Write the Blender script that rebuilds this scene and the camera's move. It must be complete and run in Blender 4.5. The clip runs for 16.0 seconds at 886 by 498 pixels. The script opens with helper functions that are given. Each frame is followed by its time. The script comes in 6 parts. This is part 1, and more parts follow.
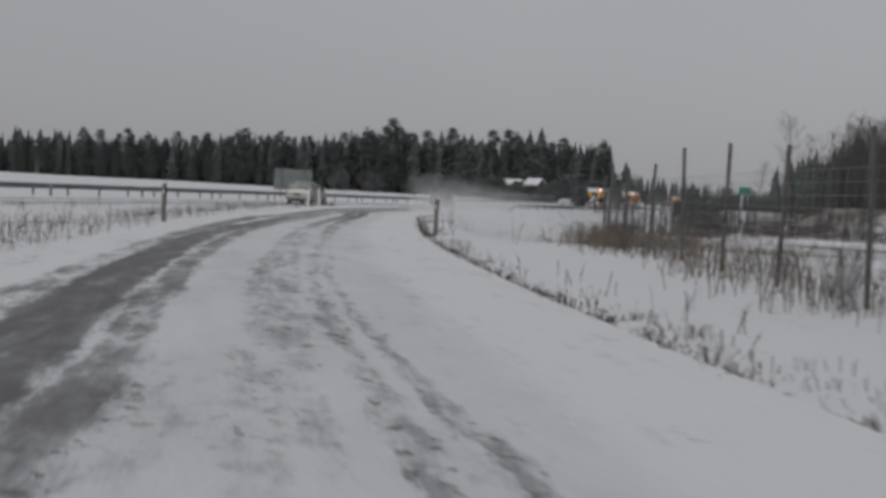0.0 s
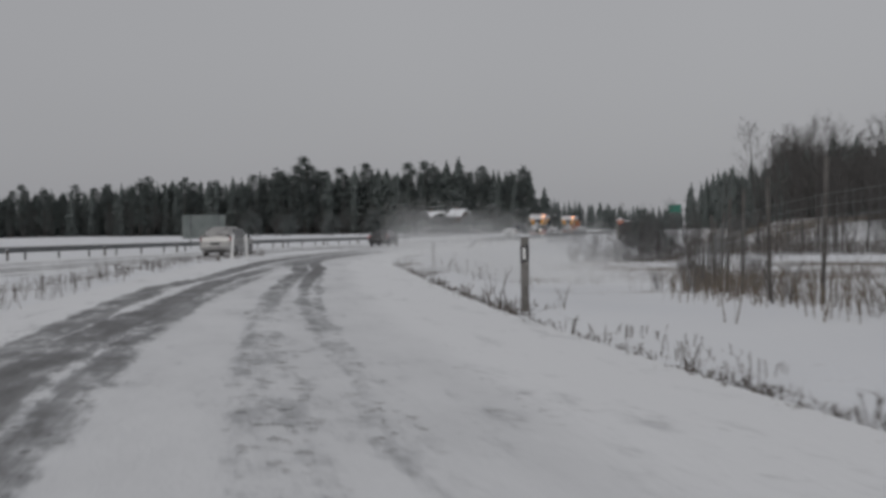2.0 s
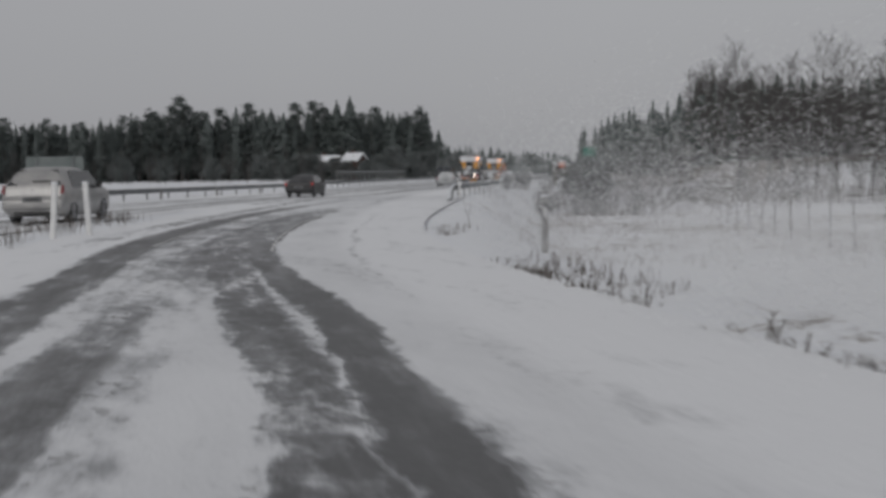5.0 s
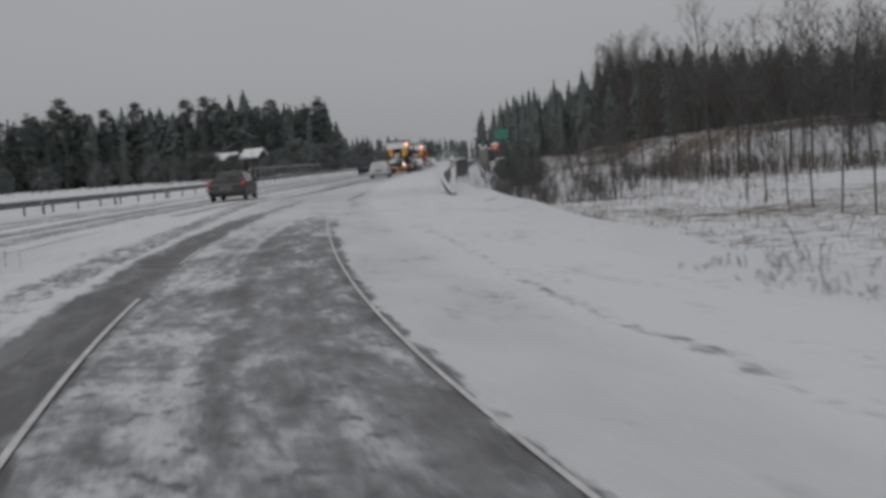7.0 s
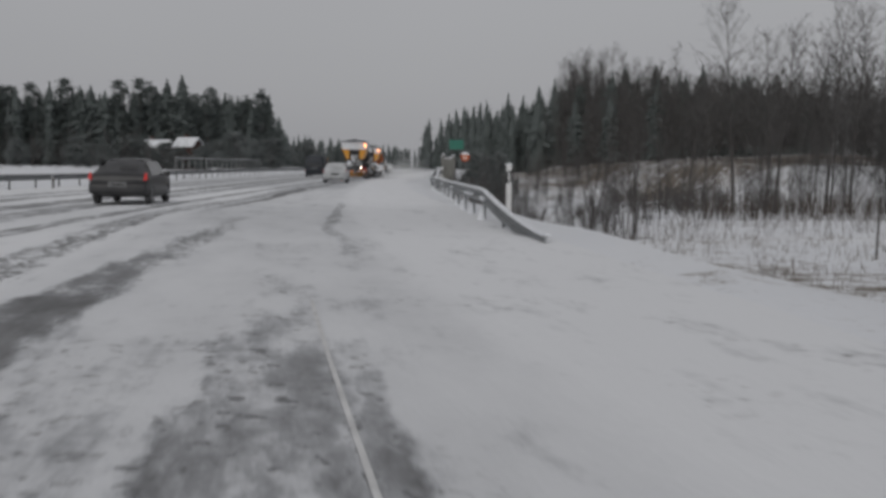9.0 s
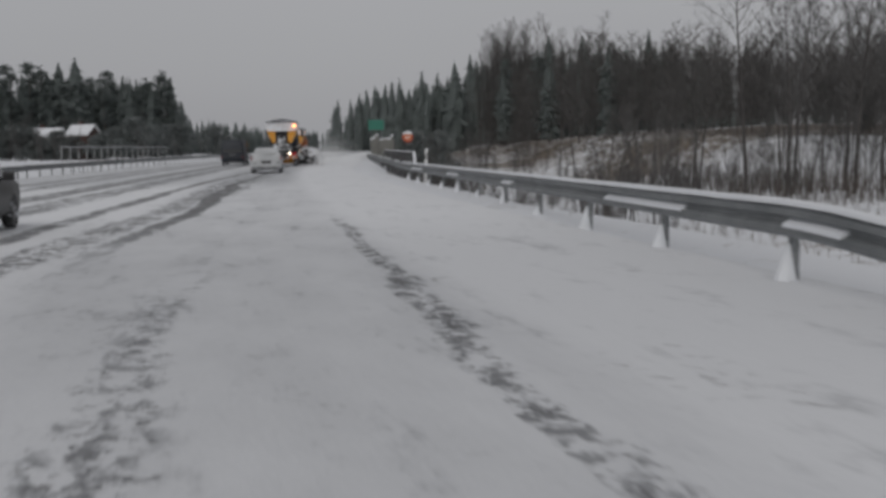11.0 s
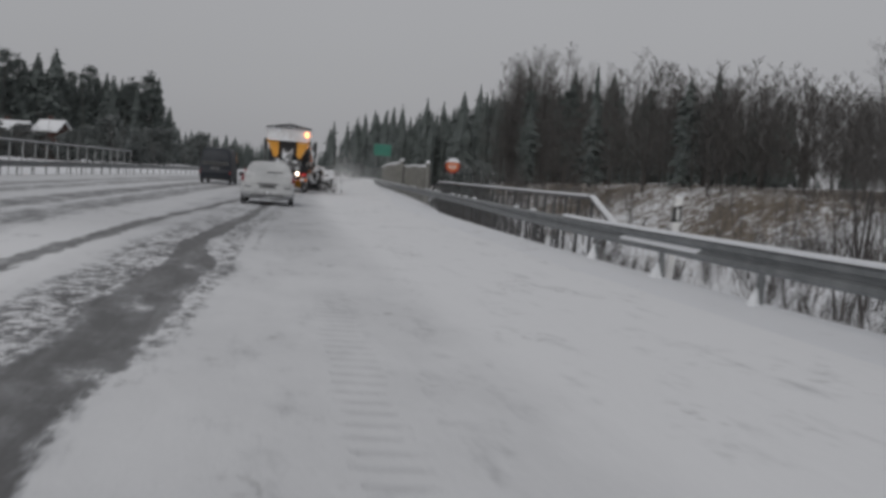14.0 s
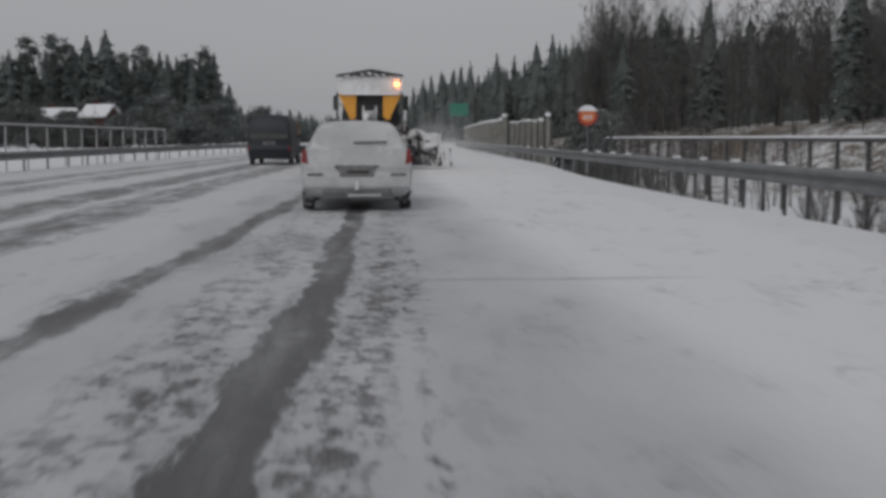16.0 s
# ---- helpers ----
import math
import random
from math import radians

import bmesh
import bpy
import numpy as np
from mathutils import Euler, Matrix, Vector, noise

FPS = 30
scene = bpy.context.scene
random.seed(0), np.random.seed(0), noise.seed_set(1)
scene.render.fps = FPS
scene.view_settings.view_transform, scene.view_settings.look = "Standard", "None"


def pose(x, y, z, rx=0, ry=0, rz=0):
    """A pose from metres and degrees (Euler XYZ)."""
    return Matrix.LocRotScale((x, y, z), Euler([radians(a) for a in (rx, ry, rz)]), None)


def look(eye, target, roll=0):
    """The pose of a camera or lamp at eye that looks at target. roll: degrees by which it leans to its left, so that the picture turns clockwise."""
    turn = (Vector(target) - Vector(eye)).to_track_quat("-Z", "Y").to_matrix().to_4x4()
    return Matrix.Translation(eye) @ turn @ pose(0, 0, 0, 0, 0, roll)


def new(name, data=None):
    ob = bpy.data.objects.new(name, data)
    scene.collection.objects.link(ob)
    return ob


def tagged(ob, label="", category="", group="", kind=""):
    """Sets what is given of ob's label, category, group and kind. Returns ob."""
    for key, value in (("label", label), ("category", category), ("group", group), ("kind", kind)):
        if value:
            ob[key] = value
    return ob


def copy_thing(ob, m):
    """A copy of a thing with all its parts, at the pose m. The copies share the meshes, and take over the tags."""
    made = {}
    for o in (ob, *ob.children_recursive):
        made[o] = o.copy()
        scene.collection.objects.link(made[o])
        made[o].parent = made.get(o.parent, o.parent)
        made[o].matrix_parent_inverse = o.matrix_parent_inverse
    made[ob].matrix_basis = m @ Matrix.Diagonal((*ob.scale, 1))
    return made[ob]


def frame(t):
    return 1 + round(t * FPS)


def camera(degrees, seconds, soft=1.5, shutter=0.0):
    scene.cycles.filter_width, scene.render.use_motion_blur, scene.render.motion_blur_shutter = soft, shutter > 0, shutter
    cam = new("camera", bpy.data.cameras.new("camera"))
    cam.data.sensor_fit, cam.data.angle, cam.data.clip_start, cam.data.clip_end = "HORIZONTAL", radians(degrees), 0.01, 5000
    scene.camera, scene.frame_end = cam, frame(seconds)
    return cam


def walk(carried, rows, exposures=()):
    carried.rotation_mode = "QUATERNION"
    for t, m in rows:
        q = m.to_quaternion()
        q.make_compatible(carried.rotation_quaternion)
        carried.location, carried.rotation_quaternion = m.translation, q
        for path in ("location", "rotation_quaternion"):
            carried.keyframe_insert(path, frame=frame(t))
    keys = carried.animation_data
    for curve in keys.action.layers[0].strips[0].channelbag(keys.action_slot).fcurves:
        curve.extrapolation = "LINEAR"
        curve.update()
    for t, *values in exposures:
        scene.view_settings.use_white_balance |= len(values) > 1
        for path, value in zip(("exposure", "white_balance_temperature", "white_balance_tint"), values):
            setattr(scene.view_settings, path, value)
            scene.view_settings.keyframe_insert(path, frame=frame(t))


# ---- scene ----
cam = camera(41.7, 16.0, soft=3.6, shutter=0.25)
PATH = [
    (0, (28.703, -99.722, 1.311), (28.142, -97.804, 1.217), 3.1),
    (0.5, (26.659, -95.622, 1.324), (26.082, -93.709, 1.231), 0.9),
    (1, (24.655, -91.529, 1.315), (24.134, -89.6, 1.225), -0.8),
    (1.5, (22.686, -87.345, 1.287), (22.21, -85.404, 1.216), -1.1),
    (2, (20.827, -83.033, 1.249), (20.41, -81.077, 1.219), -0.7),
    (2.5, (18.936, -78.53, 1.292), (18.589, -76.562, 1.192), -3.4),
    (3, (17.095, -74.065, 1.211), (16.824, -72.087, 1.095), -3.4),
    (3.5, (15.267, -69.4, 1.248), (15.034, -67.417, 1.134), -2.7),
    (4, (13.522, -64.354, 1.211), (13.333, -62.367, 1.075), -2.0),
    (4.5, (11.862, -59.032, 1.22), (11.632, -57.049, 1.097), -0.7),
    (7, (4.875, -38.969, 1.197), (4.838, -36.975, 1.047), -4.1),
    (7.5, (3.853, -33.668, 1.255), (3.845, -31.672, 1.128), -4.0),
    (8, (3.094, -28.495, 1.246), (3.144, -26.499, 1.133), -0.6),
    (8.2, (2.870, -26.517, 1.225), (2.928, -24.521, 1.103), 0.4),
    (10.3, (0.524, -7.465, 1.226), (0.692, -5.477, 1.08), -1.0),
    (10.5, (0.174, -5.748, 1.221), (0.371, -3.763, 1.071), -1.3),
    (11, (-0.399, -1.17, 1.301), (-0.162, 0.809, 1.131), -0.9),
    (11.5, (-0.607, 3.402, 1.289), (-0.384, 5.384, 1.132), -1.2),
    (12, (-0.836, 8.054, 1.3), (-0.592, 10.031, 1.127), -1.0),
    (12.5, (-1.053, 12.778, 1.284), (-0.758, 14.753, 1.157), 0.7),
    (13, (-1.29, 17.639, 1.341), (-1.012, 19.616, 1.225), 2.1),
    (13.5, (-1.46, 22.479, 1.325), (-1.186, 24.457, 1.218), 3.0),
    (14, (-1.749, 27.374, 1.262), (-1.48, 29.353, 1.15), 4.2),
    (14.5, (-1.892, 32.405, 1.304), (-1.647, 34.386, 1.173), 4.1),
    (15, (-2.173, 37.765, 1.251), (-1.949, 39.746, 1.097), 1.8),
    (15.5, (-2.314, 43.167, 1.238), (-2.14, 45.152, 1.062), 0.4),
    (16, (-2.484, 48.642, 1.216), (-2.336, 50.628, 1.033), -0.1),
]
walk(cam, [(t, look(eye, target, roll)) for t, eye, target, roll in PATH], ((0, 0.08), (16, 0.08)))

# ---- sky and light: a flat winter overcast ----
world = bpy.data.worlds.new("overcast_sky")
scene.world = world
world.use_nodes = True
wn = world.node_tree
wn.nodes.clear()
sky = wn.nodes.new("ShaderNodeTexSky")
sky.sky_type, sky.sun_disc = "NISHITA", False
sky.sun_elevation, sky.sun_rotation = radians(24), radians(200)
sky.air_density, sky.dust_density, sky.ozone_density = 1.0, 4.0, 1.0
grey = wn.nodes.new("ShaderNodeHueSaturation")
grey.inputs["Saturation"].default_value = 0.12
wn.links.new(sky.outputs[0], grey.inputs["Color"])
wtc = wn.nodes.new("ShaderNodeTexCoord")
wnoise = wn.nodes.new("ShaderNodeTexNoise")
wnoise.inputs["Scale"].default_value, wnoise.inputs["Detail"].default_value = 1.6, 3.0
wn.links.new(wtc.outputs["Generated"], wnoise.inputs["Vector"])
wramp = wn.nodes.new("ShaderNodeValToRGB")
wramp.color_ramp.elements[0].position, wramp.color_ramp.elements[0].color = 0.25, (3.03, 3.05, 3.22, 1)
wramp.color_ramp.elements[1].position, wramp.color_ramp.elements[1].color = 0.75, (3.44, 3.47, 3.62, 1)
wn.links.new(wnoise.outputs["Fac"], wramp.inputs["Fac"])
wmix = wn.nodes.new("ShaderNodeMixRGB")
wmix.inputs["Fac"].default_value = 0.85
wn.links.new(grey.outputs[0], wmix.inputs[1])
wn.links.new(wramp.outputs[0], wmix.inputs[2])
wbg = wn.nodes.new("ShaderNodeBackground")
wbg.inputs["Strength"].default_value = 0.1
wn.links.new(wmix.outputs[0], wbg.inputs["Color"])
wout = wn.nodes.new("ShaderNodeOutputWorld")
wn.links.new(wbg.outputs[0], wout.inputs["Surface"])

sun_data = bpy.data.lights.new("sun", "SUN")
sun_data.energy, sun_data.angle, sun_data.color = 0.58, radians(40), (1.0, 0.97, 0.93)
sun = new("sun", sun_data)
sun.rotation_euler = (radians(50), 0, radians(-20))

# ---- materials ----


def nodes_of(name):
    m = bpy.data.materials.new(name)
    m.use_nodes = True
    nt = m.node_tree
    return m, nt, nt.nodes["Principled BSDF"]


def nd(nt, kind, **props):
    n = nt.nodes.new(kind)
    for key, value in props.items():
        n.inputs[key].default_value = value
    return n


def math_node(nt, op, a, b=None, clamp=False):
    n = nt.nodes.new("ShaderNodeMath")
    n.operation, n.use_clamp = op, clamp
    for i, v in enumerate((a, b)):
        if v is None:
            continue
        if isinstance(v, (int, float)):
            n.inputs[i].default_value = v
        else:
            nt.links.new(v, n.inputs[i])
    return n.outputs[0]


def smooth(nt, value, lo, hi, out_lo=0.0, out_hi=1.0):
    n = nt.nodes.new("ShaderNodeMapRange")
    n.interpolation_type = "SMOOTHSTEP"
    nt.links.new(value, n.inputs[0])
    for i, v in enumerate((lo, hi, out_lo, out_hi)):
        n.inputs[i + 1].default_value = v
    return n.outputs[0]


def blend(nt, fac, a, b):
    n = nt.nodes.new("ShaderNodeMixRGB")
    for i, v in enumerate((fac, a, b)):
        if isinstance(v, (int, float)):
            n.inputs[i].default_value = v if i == 0 else (v, v, v, 1)
        elif isinstance(v, tuple):
            n.inputs[i].default_value = (*v, 1)
        else:
            nt.links.new(v, n.inputs[i])
    return n.outputs[0]


def noise_at(nt, coord, scale, detail=4.0, rough=0.6, stretch=None):
    if stretch:
        mp = nt.nodes.new("ShaderNodeMapping")
        mp.inputs["Scale"].default_value = stretch
        nt.links.new(coord, mp.inputs["Vector"])
        coord = mp.outputs[0]
    n = nd(nt, "ShaderNodeTexNoise", Scale=scale, Detail=detail, Roughness=rough)
    nt.links.new(coord, n.inputs["Vector"])
    return n.outputs["Fac"]


def bump(nt, bsdf, height, strength, distance):
    b = nd(nt, "ShaderNodeBump", Strength=strength, Distance=distance)
    nt.links.new(height, b.inputs["Height"])
    nt.links.new(b.outputs[0], bsdf.inputs["Normal"])


def coat(name, c1, c2, rough, scale=3.0, metal=0.0, relief=0.2, snow=0.0, snow_scale=2.5, grain=30.0, dist=0.01):
    """A surface of two tones, broad and fine variation, and, if asked, thrown snow sticking on part of it."""
    m, nt, bsdf = nodes_of(name)
    tc = nt.nodes.new("ShaderNodeTexCoord").outputs["Object"]
    info = nt.nodes.new("ShaderNodeObjectInfo")
    off = nt.nodes.new("ShaderNodeVectorMath")
    off.operation = "ADD"
    comb = nt.nodes.new("ShaderNodeCombineXYZ")
    r = math_node(nt, "MULTIPLY", info.outputs["Random"], 37.0)
    nt.links.new(r, comb.inputs[0])
    nt.links.new(r, comb.inputs[1])
    nt.links.new(tc, off.inputs[0])
    nt.links.new(comb.outputs[0], off.inputs[1])
    co = off.outputs[0]
    broad, fine = noise_at(nt, co, scale), noise_at(nt, co, grain, 3.0)
    f = math_node(nt, "ADD", math_node(nt, "MULTIPLY", broad, 0.7), math_node(nt, "MULTIPLY", fine, 0.3))
    col = blend(nt, smooth(nt, f, 0.3, 0.7), c1, c2)
    rr = smooth(nt, fine, 0.2, 0.8, max(rough - 0.12, 0.05), min(rough + 0.12, 1.0))
    if snow:
        s = noise_at(nt, co, snow_scale, 6.0, 0.7)
        sf = smooth(nt, s, 0.78 - 0.5 * snow, 0.9 - 0.5 * snow)
        col = blend(nt, sf, col, (0.72, 0.74, 0.77))
        rr = blend(nt, sf, rr, 0.85)
        if metal:
            inv = math_node(nt, "SUBTRACT", 1.0, sf)
            nt.links.new(math_node(nt, "MULTIPLY", inv, metal), bsdf.inputs["Metallic"])
    elif metal:
        bsdf.inputs["Metallic"].default_value = metal
    nt.links.new(col, bsdf.inputs["Base Color"])
    nt.links.new(rr, bsdf.inputs["Roughness"])
    if relief:
        bump(nt, bsdf, f, relief, dist)
    return m


def glow(name, colour, strength, base=(0.4, 0.1, 0.02)):
    m, nt, bsdf = nodes_of(name)
    bsdf.inputs["Base Color"].default_value = (*base, 1)
    bsdf.inputs["Emission Color"].default_value = (*colour, 1)
    bsdf.inputs["Emission Strength"].default_value = strength
    return m


def snow_material(name, grassy=0.0, hill=False):
    """Settled snow; where it is thin, dry grass and earth show."""
    m, nt, bsdf = nodes_of(name)
    pos = nt.nodes.new("ShaderNodeNewGeometry").outputs["Position"]
    a, b, c = noise_at(nt, pos, 0.12, 5.0), noise_at(nt, pos, 1.1, 6.0, 0.65), noise_at(nt, pos, 9.0, 4.0, 0.7)
    col = blend(nt, a, (0.70, 0.72, 0.76), (0.80, 0.81, 0.83))
    f = math_node(nt, "ADD", math_node(nt, "MULTIPLY", b, 0.55), math_node(nt, "MULTIPLY", c, 0.45))
    if grassy:
        low = noise_at(nt, pos, 0.055, 4.0, 0.6)
        g = math_node(nt, "ADD", f, math_node(nt, "MULTIPLY", low, 0.55))
        if hill:
            sep = nt.nodes.new("ShaderNodeSeparateXYZ")
            nt.links.new(pos, sep.inputs[0])
            far = math_node(nt, "MULTIPLY", smooth(nt, sep.outputs[0], 10, 30), smooth(nt, sep.outputs[1], 106, 120))
            near = math_node(nt, "MULTIPLY", smooth(nt, sep.outputs[0], 5, 9), math_node(nt, "MULTIPLY", smooth(nt, sep.outputs[1], -24, 5, 0.0, 0.62), smooth(nt, sep.outputs[1], 28, 48, 1.0, 0.0)))
            verge = math_node(nt, "MULTIPLY", smooth(nt, sep.outputs[0], 4, 12), 0.05)
            g = math_node(nt, "ADD", g, math_node(nt, "MULTIPLY", math_node(nt, "MAXIMUM", math_node(nt, "MAXIMUM", far, near), verge), 0.2))
        gf = smooth(nt, g, 0.93 - grassy * 0.2, 1.06 - grassy * 0.2)
        straw = blend(nt, c, (0.085, 0.07, 0.055), (0.21, 0.172, 0.132))
        col = blend(nt, gf, col, straw)
    nt.links.new(col, bsdf.inputs["Base Color"])
    bsdf.inputs["Roughness"].default_value = 0.85
    bump(nt, bsdf, f, 0.6, 0.12)
    return m


def band(nt, u, wob, c, w, soft=0.25):
    """1 within w of c across the road, fading out over soft."""
    d = math_node(nt, "ABSOLUTE", math_node(nt, "SUBTRACT", math_node(nt, "ADD", u, wob), c))
    return smooth(nt, d, w, w + soft, 1.0, 0.0)


# wheel tracks: name, soft edge, how much is left between crumbs, then rows of metres along, metres across from the lane's middle, half width, wear
TRACKS = (
    ("outer_left", 0.3, 1.0, ((-240, -2.6, 0.2, 0.6), (-100, -2.6, 0.22, 0.5), (-84, -2.5, 0.2, 0.6), (-67, -2.6, 0.2, 0.8), (-58, -2.75, 0.2, 0.85), (-52, -2.2, 0.2, 0.85), (-46, -1.9, 0.24, 0.9),
                                (-40, -1.75, 0.28, 0.95), (-33, -1.85, 0.3, 1.0), (-20, -1.85, 0.28, 1.0), (-10, -1.65, 0.24, 0.95), (-3, -1.3, 0.16, 0.7), (2, -1.1, 0.1, 0.0))),
    ("lane_left", 0.3, 0.1, ((-4, -1.25, 0.14, 0.6), (0, -1.06, 0.16, 0.85), (4, -0.95, 0.13, 0.75), (8, -0.8, 0.08, 0.6), (11, -0.7, 0.05, 0.3), (14, -0.7, 0.05, 0.0))),
    ("inner_left", 0.28, 1.0, ((-240, -1.75, 0.3, 1.0), (-96, -1.75, 0.34, 1.0), (-84, -1.97, 0.3, 1.0), (-74, -2.1, 0.24, 0.95), (-64, -1.75, 0.22, 0.95), (-56, -1.65, 0.22, 0.95), (-50, -1.25, 0.2, 0.9), (-44, -0.85, 0.15, 0.7), (-38, -0.9, 0.1, 0.0))),
    ("by_ridge", 0.22, 1.0, ((-240, -1.0, 0.12, 0.7), (-95, -1.0, 0.13, 0.72), (-84, -1.27, 0.12, 0.7), (-71, -1.43, 0.12, 0.75), (-60, -1.22, 0.12, 0.7), (-52, -0.85, 0.12, 0.65), (-46, -0.6, 0.1, 0.3), (-42, -0.5, 0.1, 0.0))),
    ("middle", 0.24, 0.85, ((-240, 0.1, 0.2, 0.3), (-96, 0.15, 0.22, 0.3), (-84, 0.12, 0.26, 0.55), (-76, 0.1, 0.2, 0.4), (-65, 0.0, 0.13, 0.55), (-60, 0.1, 0.13, 0.72), (-54, 0.18, 0.15, 0.9), (-48, 0.36, 0.17, 0.95), (-42, 0.2, 0.22, 0.9), (-36, -0.15, 0.25, 0.9), (-30, -0.1, 0.25, 0.3), (-26, -0.1, 0.2, 0.0))),
    ("right_wheel", 0.14, 1.0, ((-240, 0.8, 0.03, 0.55), (-95, 0.8, 0.04, 0.6), (-90, 0.69, 0.04, 0.55), (-84, 0.6, 0.05, 0.6), (-80, 0.7, 0.04, 0.35), (-73, 0.88, 0.04, 0.42), (-64, 0.68, 0.05, 0.62), (-59, 0.67, 0.06, 0.7), (-54, 0.67, 0.15, 0.95), (-50, 0.78, 0.17, 1.0), (-45, 0.95, 0.17, 1.0), (-40, 0.7, 0.2, 1.0), (-36, 0.45, 0.2, 0.9), (-30, 0.4, 0.2, 0.0))),
    ("edge_wheel", 0.12, 1.0, ((-240, 1.2, 0.03, 0.6), (-95, 1.23, 0.04, 0.62), (-91, 1.05, 0.04, 0.6), (-84, 0.9, 0.03, 0.4), (-74, 1.0, 0.02, 0.25), (-66, 0.9, 0.03, 0.6), (-58, 0.96, 0.04, 0.6), (-50, 0.99, 0.05, 0.7), (-44, 1.1, 0.05, 0.6), (-38, 0.68, 0.05, 0.8), (-34, 0.62, 0.05, 0.9), (-26, 0.66, 0.05, 0.95), (-20, 0.7, 0.05, 0.9), (-12, 0.8, 0.05, 0.5), (-8, 0.9, 0.04, 0.0))),
    ("worn_lane", 0.2, 1.0, ((-46, 0.2, 0.3, 0.0), (-41, 0.02, 0.5, 0.7), (-36, -0.04, 0.56, 0.78), (-28, -0.02, 0.6, 0.79), (-22, 0.05, 0.58, 0.8), (-16, 0.15, 0.46, 0.74), (-11, 0.3, 0.28, 0.55), (-6, 0.5, 0.15, 0.2), (-2, 0.7, 0.1, 0.0))),
    ("between_wheels", 0.4, 0.8, ((-48, -0.8, 0.3, 0.0), (-40, -0.95, 0.4, 0.62), (-24, -0.95, 0.4, 0.66), (-14, -0.8, 0.3, 0.4), (-8, -0.7, 0.2, 0.0))),
    ("far_left", 0.3, 0.1, ((-34, -3.0, 0.2, 0.4), (-24, -2.9, 0.26, 0.9), (-8, -2.75, 0.24, 0.9), (0, -2.95, 0.22, 0.85), (10, -3.15, 0.25, 0.9), (15, -2.75, 0.25, 0.85), (25, -1.9, 0.22, 0.8), (31, -1.7, 0.22, 0.8), (41, -1.5, 0.26, 0.75), (50, -1.35, 0.24, 0.72), (57, -0.98, 0.2, 0.7), (70, -0.6, 0.2, 0.6), (1200, -0.6, 0.2, 0.5))),
    ("overtaking", 0.16, 1.0, ((10, -2.4, 0.1, 0.0), (18, -1.76, 0.13, 0.8), (23, -1.3, 0.14, 0.95), (28, -1.05, 0.16, 0.95), (33, -1.1, 0.22, 1.0), (38, -0.95, 0.3, 1.0), (43, -0.72, 0.24, 1.0), (47, -0.98, 0.12, 1.1), (50, -0.78, 0.15, 1.12), (54, -0.54, 0.14, 1.12), (58, -0.33, 0.12, 1.08), (62, -0.2, 0.1, 1.0), (80, 0.3, 0.1, 0.9), (1200, 0.3, 0.1, 0.6))),
    ("dark_slush", 0.25, 0.1, ((30, -1.6, 0.2, 0.0), (36, -1.35, 0.35, 0.85), (42, -1.1, 0.4, 0.85), (47, -1.0, 0.55, 0.62), (54, -0.75, 0.55, 0.6), (62, -0.3, 0.45, 0.5), (80, 0.2, 0.4, 0.3), (1200, 0.2, 0.4, 0.3))),
    ("crumbs_beside", 0.14, 0.1, ((34, -0.7, 0.04, 0.4), (37, -0.56, 0.06, 0.75), (42, -0.27, 0.07, 0.7), (46, -0.35, 0.12, 0.8), (50, -0.28, 0.14, 0.85), (55, -0.05, 0.13, 0.8), (61, 0.36, 0.1, 0.7), (80, 0.9, 0.1, 0.5))),
    ("thin_line", 0.07, 0.1, ((46, 0.05, 0.02, 0.3), (49, 0.1, 0.03, 0.75), (56, 0.33, 0.03, 0.7), (66, 0.7, 0.02, 0.5), (80, 1.0, 0.02, 0.0))),
    ("outer_lane", 0.2, 1.0, ((0, -4.6, 0.2, 0.7), (20, -3.6, 0.16, 0.8), (34, -2.95, 0.14, 0.85), (45, -2.6, 0.12, 0.9), (52, -2.3, 0.1, 0.95), (57, -2.0, 0.1, 0.95), (62, -1.65, 0.1, 0.9), (80, -0.9, 0.1, 0.8))),
    ("shoulder_wheel", 0.12, 0.1, ((-6, 1.3, 0.05, 0.0), (0, 1.45, 0.08, 0.4), (4, 1.24, 0.1, 0.8), (8, 1.37, 0.1, 0.8), (13, 1.5, 0.06, 0.88), (18, 1.67, 0.05, 0.82), (22, 1.7, 0.04, 0.7), (24, 1.8, 0.04, 0.0))),
    ("shoulder_line", 0.08, 0.1, ((-52, 1.6, 0.02, 0.0), (-36, 1.98, 0.02, 0.55), (-30, 2.22, 0.02, 0.6), (-22, 2.4, 0.02, 0.45), (-16, 2.5, 0.04, 0.0))),
)
TREAD = ((10, -0.9, 0.1, 0.0), (12.5, -0.8, 0.13, 0.9), (16, -0.49, 0.13, 1.0), (20, -0.1, 0.12, 1.0), (24, 0.15, 0.1, 0.7), (27.5, 0.41, 0.12, 0.9), (31.5, 0.66, 0.12, 0.8), (37, 0.78, 0.13, 1.0), (41, 1.0, 0.1, 0.5), (45, 1.1, 0.1, 0.0))


